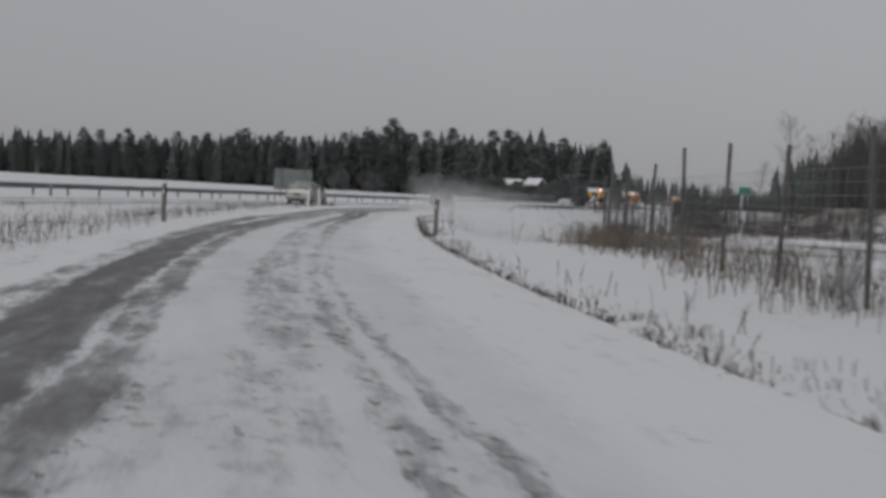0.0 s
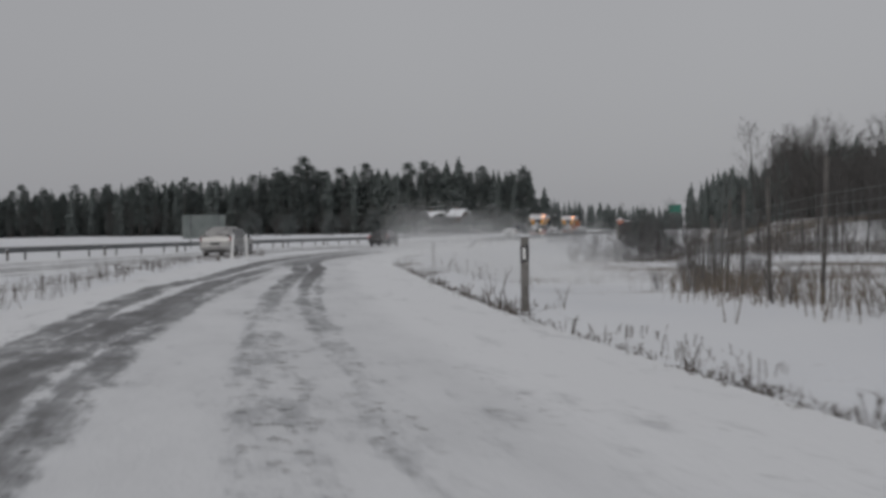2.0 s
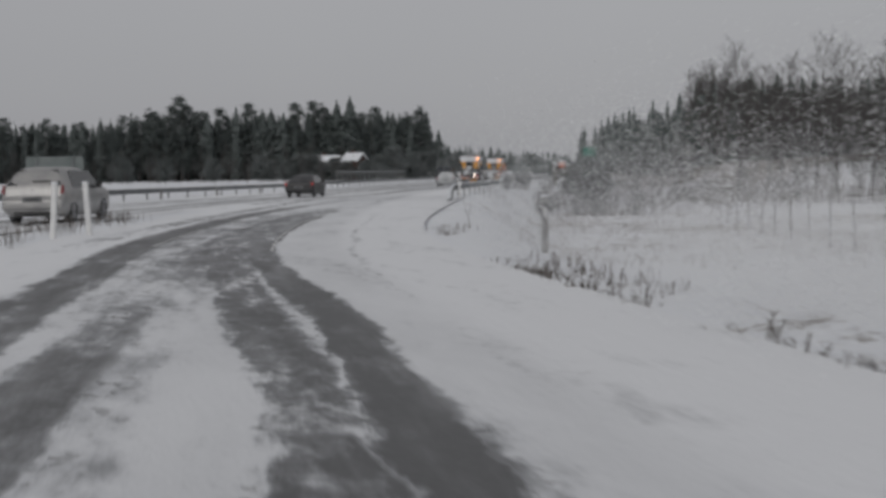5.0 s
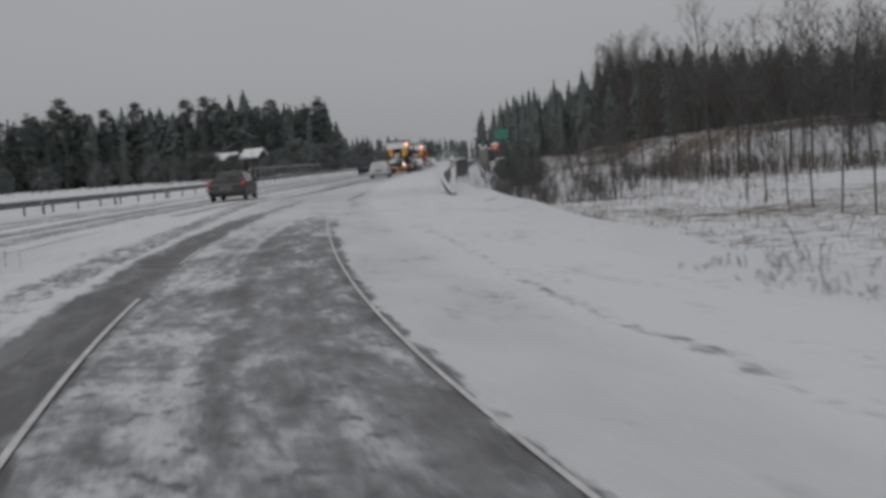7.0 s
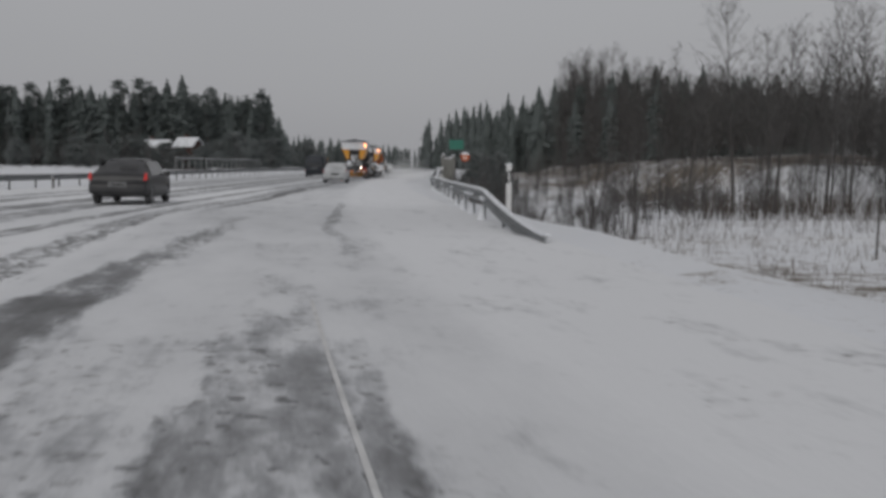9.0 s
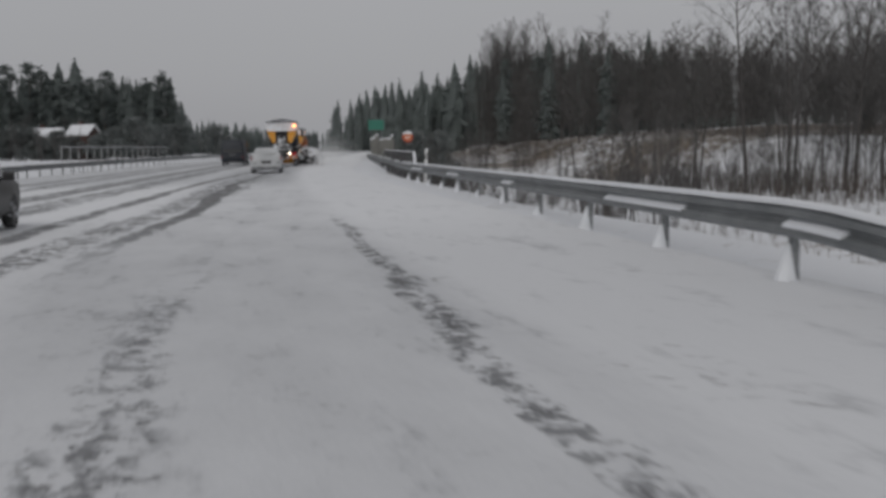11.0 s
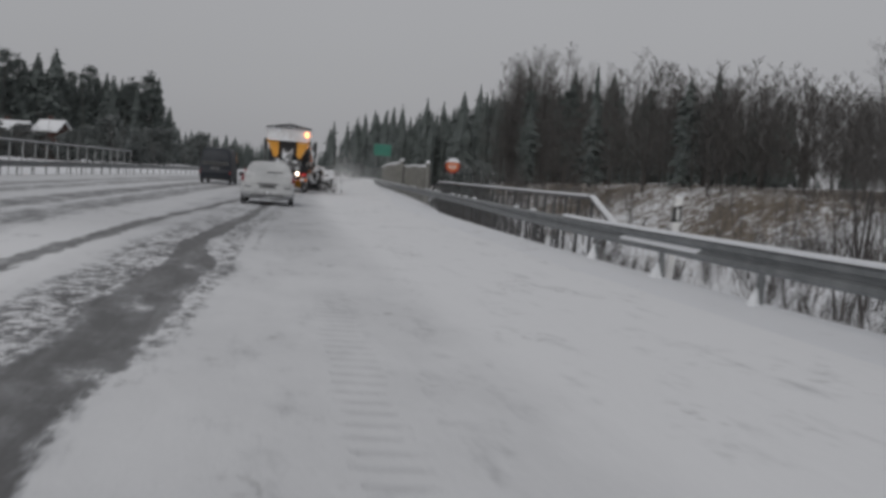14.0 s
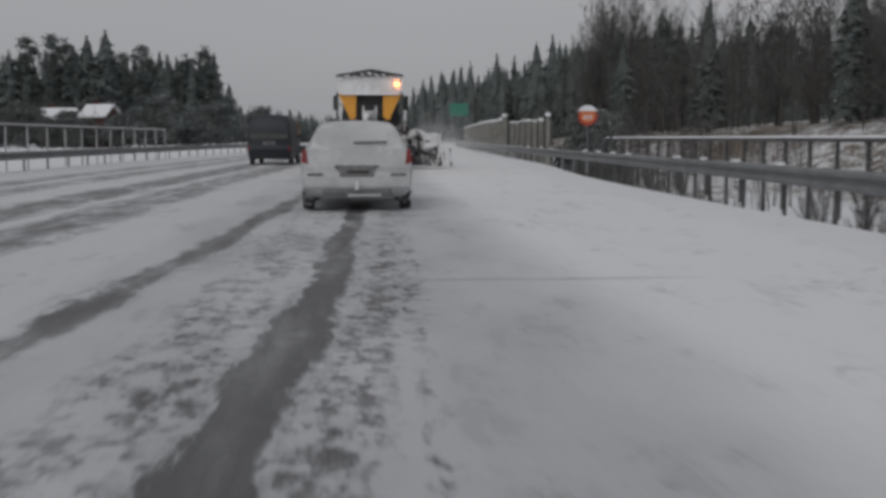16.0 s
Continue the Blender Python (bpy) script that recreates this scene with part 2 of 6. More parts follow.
def road_material():
    """Driven snow over asphalt: wheel tracks worn to the dark surface, crumbs and streaks between them."""
    m, nt, bsdf = nodes_of("snowy_asphalt")

    def axes(layer):
        uv = nt.nodes.new("ShaderNodeUVMap")
        uv.uv_map = layer
        sep = nt.nodes.new("ShaderNodeSeparateXYZ")
        nt.links.new(uv.outputs[0], sep.inputs[0])
        return uv.outputs[0], sep.outputs[0], sep.outputs[1]

    luv, u, v = axes("lane")
    muv, mu, mv = axes("mway")
    pos = nt.nodes.new("ShaderNodeNewGeometry").outputs["Position"]
    streak = noise_at(nt, luv, 1.0, 5.0, 0.65, (2.2, 0.22, 1))
    patch = noise_at(nt, luv, 1.0, 5.0, 0.6, (0.9, 0.3, 1))
    crumbs = noise_at(nt, luv, 1.0, 6.0, 0.75, (6.0, 3.2, 1))
    fine = noise_at(nt, pos, 24.0, 4.0, 0.7)
    wob = math_node(nt, "MULTIPLY", math_node(nt, "SUBTRACT", noise_at(nt, luv, 1.0, 2.0, 0.5, (0.0, 0.12, 1)), 0.5), 0.28)

    def times(*fs):
        out = fs[0]
        for f in fs[1:]:
            out = math_node(nt, "MULTIPLY", out, f)
        return out

    def most(*fs):
        out = fs[0]
        for f in fs[1:]:
            out = math_node(nt, "MAXIMUM", out, f)
        return out

    rag = math_node(nt, "MULTIPLY", math_node(nt, "SUBTRACT", noise_at(nt, luv, 1.0, 5.0, 0.7, (1.6, 0.3, 1)), 0.5), 0.4)
    fray = math_node(nt, "MULTIPLY", math_node(nt, "SUBTRACT", noise_at(nt, luv, 1.0, 4.0, 0.7, (5.0, 1.6, 1)), 0.5), 0.32)
    wob = math_node(nt, "ADD", math_node(nt, "MULTIPLY", wob, 0.4), math_node(nt, "ADD", rag, fray))

    def worn_track(name, soft, broken):
        """How far one wheel's track is worn, from its offset, half width and strength kept on the road."""
        at = nt.nodes.new("ShaderNodeAttribute")
        at.attribute_name = name
        sep = nt.nodes.new("ShaderNodeSeparateXYZ")
        nt.links.new(at.outputs["Vector"], sep.inputs[0])
        d = math_node(nt, "ABSOLUTE", math_node(nt, "ADD", sep.outputs[0], wob))
        over = math_node(nt, "DIVIDE", math_node(nt, "SUBTRACT", d, sep.outputs[1]), soft)
        f = times(smooth(nt, over, 0.0, 1.0, 1.0, 0.0), sep.outputs[2])
        return times(f, smooth(nt, crumbs, 0.38, 0.58, broken, 1.0)) if broken < 1 else f

    tracks = most(*[worn_track(name, soft, broken) for name, soft, broken, _ in TRACKS])
    big = most(
        times(band(nt, mu, wob, 0.75, 0.35, 0.6), 0.78),
        times(band(nt, mu, wob, -0.85, 0.35, 0.6), 0.85),
        times(band(nt, mu, wob, -3.3, 0.3, 0.6), 0.72),
        times(band(nt, mu, wob, -4.9, 0.3, 0.6), 0.72),
    )
    t = most(tracks, times(big, 0.9))
    worn = math_node(nt, "ADD", math_node(nt, "MULTIPLY", streak, 0.36), math_node(nt, "ADD", math_node(nt, "MULTIPLY", patch, 0.46), math_node(nt, "MULTIPLY", crumbs, 0.32)))
    mottle = noise_at(nt, luv, 1.0, 4.0, 0.65, (3.0, 0.75, 1))
    worn = math_node(nt, "ADD", worn, math_node(nt, "MULTIPLY", math_node(nt, "SUBTRACT", mottle, 0.5), 0.75))
    bare = smooth(nt, math_node(nt, "ADD", math_node(nt, "MULTIPLY", t, 0.6), worn), 0.86, 1.2)
    # lumps of slush, thickest beside the tracks, the ripple of a tyre's tread, and the joint at the bridge
    lump = noise_at(nt, luv, 1.0, 3.0, 0.6, (6.5, 5.0, 1))
    lumps = times(smooth(nt, lump, 0.555, 0.64), smooth(nt, math_node(nt, "ADD", math_node(nt, "MULTIPLY", t, 0.4), patch), 0.5, 0.8), 0.85)
    wave = math_node(nt, "SINE", math_node(nt, "MULTIPLY", v, 21.0))
    tread = times(worn_track("tread", 0.08, 1.0), smooth(nt, wave, -0.2, 0.7), smooth(nt, patch, 0.3, 0.5))
    joint = times(smooth(nt, math_node(nt, "ABSOLUTE", math_node(nt, "SUBTRACT", v, 58.5)), 0.03, 0.12, 1.0, 0.0), smooth(nt, u, 0.2, 0.8), smooth(nt, u, 2.2, 3.2, 1.0, 0.0), 0.3)
    bare = most(bare, lumps, joint)
    thin = smooth(nt, math_node(nt, "ADD", math_node(nt, "MULTIPLY", t, 0.35), worn), 0.6, 0.95)
    driven = times(band(nt, u, wob, -0.2, 1.7, 0.7), smooth(nt, patch, 0.3, 0.65, 0.4, 1.0))
    film = math_node(nt, "ADD", times(smooth(nt, v, 42, 54, 0.0, 0.5), smooth(nt, u, 0.9, 2.4, 1.0, 0.06)), times(smooth(nt, v, 0, 8, 0.1, 0.3), smooth(nt, v, 12, 24, 1.0, 0.1)))
    thin = math_node(nt, "ADD", thin, math_node(nt, "ADD", times(driven, 0.36), film), True)
    snow = blend(nt, thin, (0.80, 0.81, 0.83), (0.44, 0.45, 0.47))
    tar = blend(nt, fine, (0.05, 0.051, 0.053), (0.11, 0.11, 0.112))
    slush = blend(nt, smooth(nt, streak, 0.47, 0.8), tar, (0.25, 0.254, 0.262))
    snow = blend(nt, times(tread, 0.3), snow, (0.42, 0.43, 0.45))
    col = blend(nt, bare, snow, slush)
    nt.links.new(col, bsdf.inputs["Base Color"])
    rough = smooth(nt, bare, 0.0, 1.0, 0.85, 0.5)
    nt.links.new(rough, bsdf.inputs["Roughness"])
    h = math_node(nt, "SUBTRACT", math_node(nt, "ADD", math_node(nt, "MULTIPLY", crumbs, 0.5), math_node(nt, "MULTIPLY", streak, 0.5)), math_node(nt, "ADD", math_node(nt, "MULTIPLY", bare, 0.6), math_node(nt, "MULTIPLY", tread, 0.35)))
    bump(nt, bsdf, h, 0.6, 0.05)
    return m


SNOW = snow_material("settled_snow", 0.35, True)
SNOW_PLAIN = snow_material("clean_snow")
ROAD = road_material()
STEEL = coat("galvanised_steel", (0.15, 0.16, 0.165), (0.25, 0.26, 0.265), 0.55, 2.0, metal=0.35, relief=0.1, snow=0.18, snow_scale=3)
STEEL_SNOWY = coat("snow_caked_steel", (0.07, 0.07, 0.072), (0.16, 0.16, 0.162), 0.7, 3.0, relief=0.2, snow=0.62, snow_scale=3)
STEEL_PALE = coat("pale_galvanised_steel", (0.30, 0.31, 0.315), (0.44, 0.45, 0.455), 0.6, 2.0, metal=0.2, relief=0.1, snow=0.25, snow_scale=3)
STEEL_DARK = coat("dark_weathered_steel", (0.05, 0.05, 0.052), (0.11, 0.11, 0.112), 0.6, 3.0, metal=0.2, relief=0.1, snow=0.1)
WOOD_GREY = coat("grey_weathered_wood", (0.09, 0.085, 0.08), (0.20, 0.19, 0.18), 0.85, 4.0, relief=0.4, snow=0.25, snow_scale=6)
WOOD_DARK = coat("dark_fence_wood", (0.06, 0.056, 0.052), (0.13, 0.122, 0.115), 0.9, 4.0, relief=0.3)
PLASTIC_WHITE = coat("white_plastic", (0.62, 0.62, 0.62), (0.75, 0.75, 0.74), 0.5, 3.0, relief=0.05)
PLASTIC_BLACK = coat("black_plastic", (0.015, 0.015, 0.016), (0.035, 0.035, 0.036), 0.5, 5.0, relief=0.1)
RUBBER = coat("tyre_rubber", (0.03, 0.03, 0.03), (0.07, 0.07, 0.07), 0.85, 8.0, relief=0.3, snow=0.5, snow_scale=7)
RIM = coat("wheel_rim_steel", (0.25, 0.25, 0.26), (0.4, 0.4, 0.41), 0.4, 5.0, metal=0.6, snow=0.4, snow_scale=7)
PAINT_WHITE = coat("road_dirty_white_paint", (0.36, 0.37, 0.38), (0.56, 0.57, 0.58), 0.5, 1.2, relief=0.03, snow=0.5, snow_scale=0.9)
PAINT_SILVER = coat("silver_paint", (0.30, 0.30, 0.30), (0.42, 0.41, 0.40), 0.35, 2.0, metal=0.4, relief=0.02, snow=0.15)
PAINT_DARK = coat("dark_blue_black_paint", (0.018, 0.022, 0.03), (0.034, 0.039, 0.048), 0.6, 2.0, relief=0.02, snow=0.05)
PAINT_BLACK = coat("black_paint", (0.02, 0.02, 0.022), (0.045, 0.045, 0.047), 0.4, 2.0, relief=0.02, snow=0.15)
PAINT_ORANGE = coat("orange_yellow_paint", (0.62, 0.27, 0.025), (0.75, 0.36, 0.05), 0.45, 2.0, relief=0.05, snow=0.12)
PAINT_ORANGE_RED = coat("orange_cab_paint", (0.6, 0.15, 0.03), (0.7, 0.2, 0.05), 0.45, 2.0, relief=0.05, snow=0.2)
HOPPER_WHITE = coat("snow_caked_panel", (0.55, 0.55, 0.56), (0.72, 0.72, 0.73), 0.75, 1.5, relief=0.3, snow=0.6)
TARP = coat("dark_tarpaulin", (0.03, 0.03, 0.035), (0.07, 0.07, 0.075), 0.8, 3.0, relief=0.4, snow=0.25)
GLASS_DARK = coat("dark_car_glass", (0.01, 0.011, 0.012), (0.025, 0.027, 0.03), 0.1, 2.0, relief=0.0, snow=0.1)
GLASS_SNOWY = coat("snow_dusted_glass", (0.5, 0.51, 0.52), (0.6, 0.61, 0.62), 0.7, 1.2, relief=0.05, snow=0.45, snow_scale=0.8)
LAMP_RED = coat("red_lamp_glass", (0.16, 0.012, 0.018), (0.24, 0.03, 0.035), 0.45, 6.0, relief=0.0, snow=0.2, snow_scale=5)
LAMP_LIT = glow("lit_red_lamp", (1.0, 0.06, 0.05), 0.22, (0.3, 0.02, 0.02))
BEACON = glow("lit_amber_beacon", (1.0, 0.30, 0.07), 10.0)
WORKLIGHT = glow("lit_work_lamp", (1.0, 0.86, 0.7), 8.0)
PLATE = coat("snowed_number_plate", (0.10, 0.105, 0.11), (0.2, 0.2, 0.205), 0.6, 12.0, relief=0.1, snow=0.25, snow_scale=6)
BARK = coat("dark_bark", (0.045, 0.042, 0.041), (0.095, 0.088, 0.084), 0.95, 2.0, relief=0.5, snow=0.12)
# snow specks on twigs and needles: part dusting, part haze put into the colour
TWIG = coat("bare_twigs", (0.062, 0.059, 0.058), (0.115, 0.109, 0.106), 0.95, 1.0, relief=0.0, snow=0.2)
NEEDLES = coat("haze_paled_spruce_needles", (0.07, 0.084, 0.08), (0.11, 0.128, 0.124), 0.9, 0.5, relief=0.0, snow=0.4, snow_scale=5)
NEEDLES_FROST = coat("frosted_needles", (0.08, 0.09, 0.088), (0.15, 0.168, 0.165), 0.9, 0.8, relief=0.0, snow=0.44, snow_scale=4)
STRAW = coat("dry_straw", (0.09, 0.076, 0.062), (0.2, 0.165, 0.13), 0.95, 2.0, relief=0.0)
STALK = coat("dead_weed_stalks", (0.06, 0.05, 0.044), (0.14, 0.118, 0.1), 0.95, 2.0, relief=0.0)
SIGN_RED = coat("red_sign_rim", (0.27, 0.022, 0.015), (0.36, 0.04, 0.025), 0.45, 3.0, relief=0.0)
SIGN_ORANGE = coat("orange_sign_face", (0.55, 0.13, 0.035), (0.66, 0.2, 0.06), 0.5, 3.0, relief=0.0)
SIGN_GREEN = coat("green_sign_face", (0.03, 0.16, 0.115), (0.045, 0.2, 0.15), 0.5, 2.0, relief=0.0)
SIGN_BACK = coat("grey_green_sign_back", (0.13, 0.155, 0.15), (0.2, 0.22, 0.215), 0.6, 1.0, relief=0.05)
SCREEN_WOOD = coat("brown_grey_noise_screen", (0.07, 0.067, 0.064), (0.13, 0.125, 0.12), 0.85, 1.5, relief=0.3, snow=0.2)
WALL_HOUSE = coat("dark_red_brown_boards", (0.07, 0.035, 0.03), (0.11, 0.055, 0.045), 0.85, 1.0, relief=0.2)
SCREEN_POST = coat("pale_grey_screen_post", (0.17, 0.17, 0.155), (0.27, 0.265, 0.25), 0.85, 1.5, relief=0.2, snow=0.12)
WALL_PALE = coat("pale_grey_plaster", (0.18, 0.175, 0.17), (0.26, 0.25, 0.245), 0.85, 1.0, relief=0.1)
LINE_PAINT = coat("worn_white_road_paint", (0.5, 0.5, 0.5), (0.75, 0.75, 0.75), 0.7, 3.0, relief=0.1, snow=0.3)
CONCRETE = coat("concrete", (0.25, 0.25, 0.245), (0.36, 0.355, 0.35), 0.85, 1.5, relief=0.2, snow=0.25)
FLAKES = coat("blown_snow_flakes", (0.78, 0.79, 0.80), (0.82, 0.83, 0.84), 0.9, 3.0, relief=0.0)

# ---- mesh helpers ----


def mesh_object(name, bm, material, parent=None, smooth_shade=False):
    me = bpy.data.meshes.new(name)
    bm.to_mesh(me)
    bm.free()
    me.materials.append(material)
    if smooth_shade:
        me.polygons.foreach_set("use_smooth", [True] * len(me.polygons))
    ob = new(name, me)
    ob.parent = parent
    return ob


def part(name, bm, material, parent, label="", smooth_shade=False):
    ob = mesh_object(name, bm, material, parent, smooth_shade)
    return tagged(ob, label) if label else ob


def thing(name, label, category, group="", kind=""):
    return tagged(new(name), label, category, group, kind)


def box(bm, c, s, bevel=0.0, m=None):
    mat = Matrix.Translation(c) @ Matrix.Diagonal((*s, 1))
    if m:
        mat = m @ mat
    got = bmesh.ops.create_cube(bm, size=1.0, matrix=mat)
    if bevel:
        edges = list({e for v in got["verts"] for e in v.link_edges})
        bmesh.ops.bevel(bm, geom=edges, offset=bevel, segments=2, affect="EDGES", profile=0.6)
    return bm


def tube(bm, a, b, ra, rb=None, n=8, caps=True):
    a, b = Vector(a), Vector(b)
    rb = ra if rb is None else rb
    q = (b - a).to_track_quat("Z", "Y")
    rings = []
    for p, r in ((a, ra), (b, rb)):
        rings.append([bm.verts.new(p + q @ Vector((r * math.cos(2 * math.pi * i / n), r * math.sin(2 * math.pi * i / n), 0))) for i in range(n)])
    for i in range(n):
        bm.faces.new((rings[0][i], rings[0][(i + 1) % n], rings[1][(i + 1) % n], rings[1][i]))
    if caps:
        bm.faces.new(rings[0][::-1])
        bm.faces.new(rings[1])
    return bm


def sweep(bm, section, stations, close=True):
    """A section of (across, up) points carried along stations of (origin, across vector)."""
    rings = [[bm.verts.new(Vector(o) + Vector(ax) * s + Vector((0, 0, z))) for s, z in section] for o, ax in stations]
    n = len(section)
    for r0, r1 in zip(rings, rings[1:]):
        for i in range(n if close else n - 1):
            bm.faces.new((r0[i], r0[(i + 1) % n], r1[(i + 1) % n], r1[i]))
    if close:
        bm.faces.new(rings[0][::-1])
        bm.faces.new(rings[-1])
    return bm


def prism(bm, outline, y0, y1):
    """An outline of (x, z) points given depth from y0 to y1."""
    a = [bm.verts.new((x, y0, z)) for x, z in outline]
    b = [bm.verts.new((x, y1, z)) for x, z in outline]
    n = len(outline)
    for i in range(n):
        bm.faces.new((a[i], a[(i + 1) % n], b[(i + 1) % n], b[i]))
    bm.faces.new(a[::-1])
    bm.faces.new(b)
    bmesh.ops.recalc_face_normals(bm, faces=bm.faces)
    return bm


# ---- plan: the slip road's lane, the motorway's near lane, heights ----
LANE_Y = (-260, -180, -130, -99.7, -83, -64.4, -46, -39, -33.7, -28.5, -15, -5.7, 8, 27.4, 48.6, 70, 92, 125, 160, 220, 320, 520, 1200)
LANE_X = (128, 72, 44.5, 28.7, 20.8, 13.5, 7.9, 5.1, 3.95, 3.1, 1.35, 0.35, -0.85, -1.75, -2.4, -2.5, -2.0, -0.5, 1.9, 6.6, 14.5, 30, 84)
MWAY_Y = (-260, -180, -130, -80, -50, -33, -20, -5, 10, 50, 75, 100, 130, 160, 220, 320, 520, 1200)
MWAY_X = (42, 24, 12, 1.5, -3.0, -4.9, -6.1, -7.2, -7.8, -7.7, -7.2, -6.4, -4.9, -2.9, 1.8, 9.7, 25.4, 79)


def curve(ys, xs):
    """A smooth line x(y) through the plan's points."""
    yy = np.arange(ys[0], ys[-1] + 1.0, 1.0)
    xx = np.interp(yy, ys, xs)
    for _ in range(3):
        pad = np.pad(xx, 6, mode="reflect", reflect_type="odd")
        xx = np.convolve(pad, np.ones(13) / 13, "valid")
    return lambda y: float(np.interp(y, yy, xx))


lane, mway = curve(LANE_Y, LANE_X), curve(MWAY_Y, MWAY_X)


def step01(v, lo, hi):
    k = min(max((v - lo) / (hi - lo), 0.0), 1.0)
    return k * k * (3 - 2 * k)


def road_z(y):
    return 0.0036 * min(max(0.0, y - 48), 300)


def rail_x(y):
    return 4.2 + 0.9 * step01(y, 50, 80) + float(np.interp(y, (78, 100, 120, 140, 200, 320), (0.0, 0.8, 1.45, 2.4, 5.6, 13.5)))


def right_edge(y):
    """Across the lane, from its middle to the edge of the paved part."""
    return 3.7 + 1.6 * step01(y, -35, 8) + 1.0 * step01(y, 78, 105)


def side(y):
    """The lane's unit vector to the right, from its slope."""
    k = (lane(y + 2) - lane(y - 2)) / 4
    return Vector((1, -k, 0)).normalized()


def low_land(x, y):
    """How far the land on the right lies below the road: a low field, and a stream under the bridge."""
    return -0.05 - 2.05 * step01(y, -76, 0) - 1.8 * step01(y, 34, 58) * (1 - step01(x, 13, 24)) - 0.5 * step01(y, 78, 92) + 2.6 * step01(y, 105, 190)


# the edge of the wood on the right-hand hill
EDGE = ((60, 420), (46, 312), (46, 280), (43, 240), (39, 200), (36, 165), (35, 145), (38, 125), (46, 106), (62, 93), (88, 80), (118, 60), (150, 30), (190, -30), (260, -120))


def from_edge(x, y):
    """Metres into the wooded hill from its edge; negative outside it."""
    best, sign = 1e9, -1.0
    for (ax, ay), (bx, by) in zip(EDGE, EDGE[1:]):
        dx, dy = bx - ax, by - ay
        k = min(max(((x - ax) * dx + (y - ay) * dy) / (dx * dx + dy * dy), 0.0), 1.0)
        px, py = x - ax - k * dx, y - ay - k * dy
        d = px * px + py * py
        if d < best:
            best, sign = d, (1.0 if dx * py - dy * px > 0 else -1.0)
    return sign * math.sqrt(best)


def land_z(x, y):
    c, zr = lane(y), road_z(y)
    n = side(y)
    right = (x - c) * n.x - right_edge(y)
    left_end = mway(y) - 9.0
    z = zr - 0.06
    wave = 0.12 * noise.noise((x * 0.15, y * 0.15, 0)) + 0.5 * noise.noise((x * 0.02, y * 0.02, 3.0))
    if right > 0.5:
        base = low_land(x, y) + wave * (0.4 + 0.6 * step01(y, 70, 120))
        run = max(2.5, 2.0 * (zr - base))
        k = step01(right, 0.9, 0.9 + run)
        berm = 0.10 * step01(right, 0.4, 0.8) * (1 - step01(right, 1.0, 2.2))
        z = zr * (1 - k) + (base + 0.0) * k + berm - 0.02
        d = from_edge(x, y)
        z += (4.6 * step01(d, -8, 4) * (1 - 0.45 * step01(y, 130, 200)) + 5.0 * step01(y, 110, 230) * step01(d, 0, 55) * (1 - 0.8 * step01(x, 55, 95))) * step01(right, 6, 26)
    elif x < left_end:
        k = step01(left_end - x, 0.5, 6)
        z = zr - 0.06 + k * (wave - 0.25)
    else:
        gap_l, gap_r = mway(y) + 2.4, c - 4.3 * 1.0 / max(n.x, 0.5)
        if gap_r - gap_l > 0.6 and gap_l < x < gap_r:
            e = min(x - gap_l, gap_r - x)
            z = zr - 0.03 + 0.09 * step01(e, 0.0, 0.5) - 0.32 * step01(e, 0.7, 3.0) + 0.4 * wave * step01(e, 0.7, 2)
    return z


def axis(*spans):
    out = []
    for lo, hi, step in spans:
        out += list(np.arange(lo, hi, step))
    return out + [spans[-1][1]]


def grid_sheet(name, xs, ys, height, material):
    verts = [(x, y, height(x, y)) for y in ys for x in xs]
    nx = len(xs)
    faces = [(j * nx + i, j * nx + i + 1, (j + 1) * nx + i + 1, (j + 1) * nx + i) for j in range(len(ys) - 1) for i in range(nx - 1)]
    me = bpy.data.meshes.new(name)
    me.from_pydata(verts, [], faces)
    me.materials.append(material)
    me.polygons.foreach_set("use_smooth", [True] * len(me.polygons))
    return new(name, me)


ground = grid_sheet(
    "ground",
    axis((-2400, -400, 250), (-400, -60, 20), (-60, -22, 4), (-22, 45, 0.8), (45, 120, 4), (120, 400, 20), (400, 2400, 250)),
    axis((-1200, -300, 150), (-300, -130, 12), (-130, 150, 1.4), (150, 420, 8), (420, 900, 30), (900, 3600, 300)),
    land_z, SNOW)
tagged(ground, "snow-covered fields and verges with dry grass showing through", "ground", kind="structure")


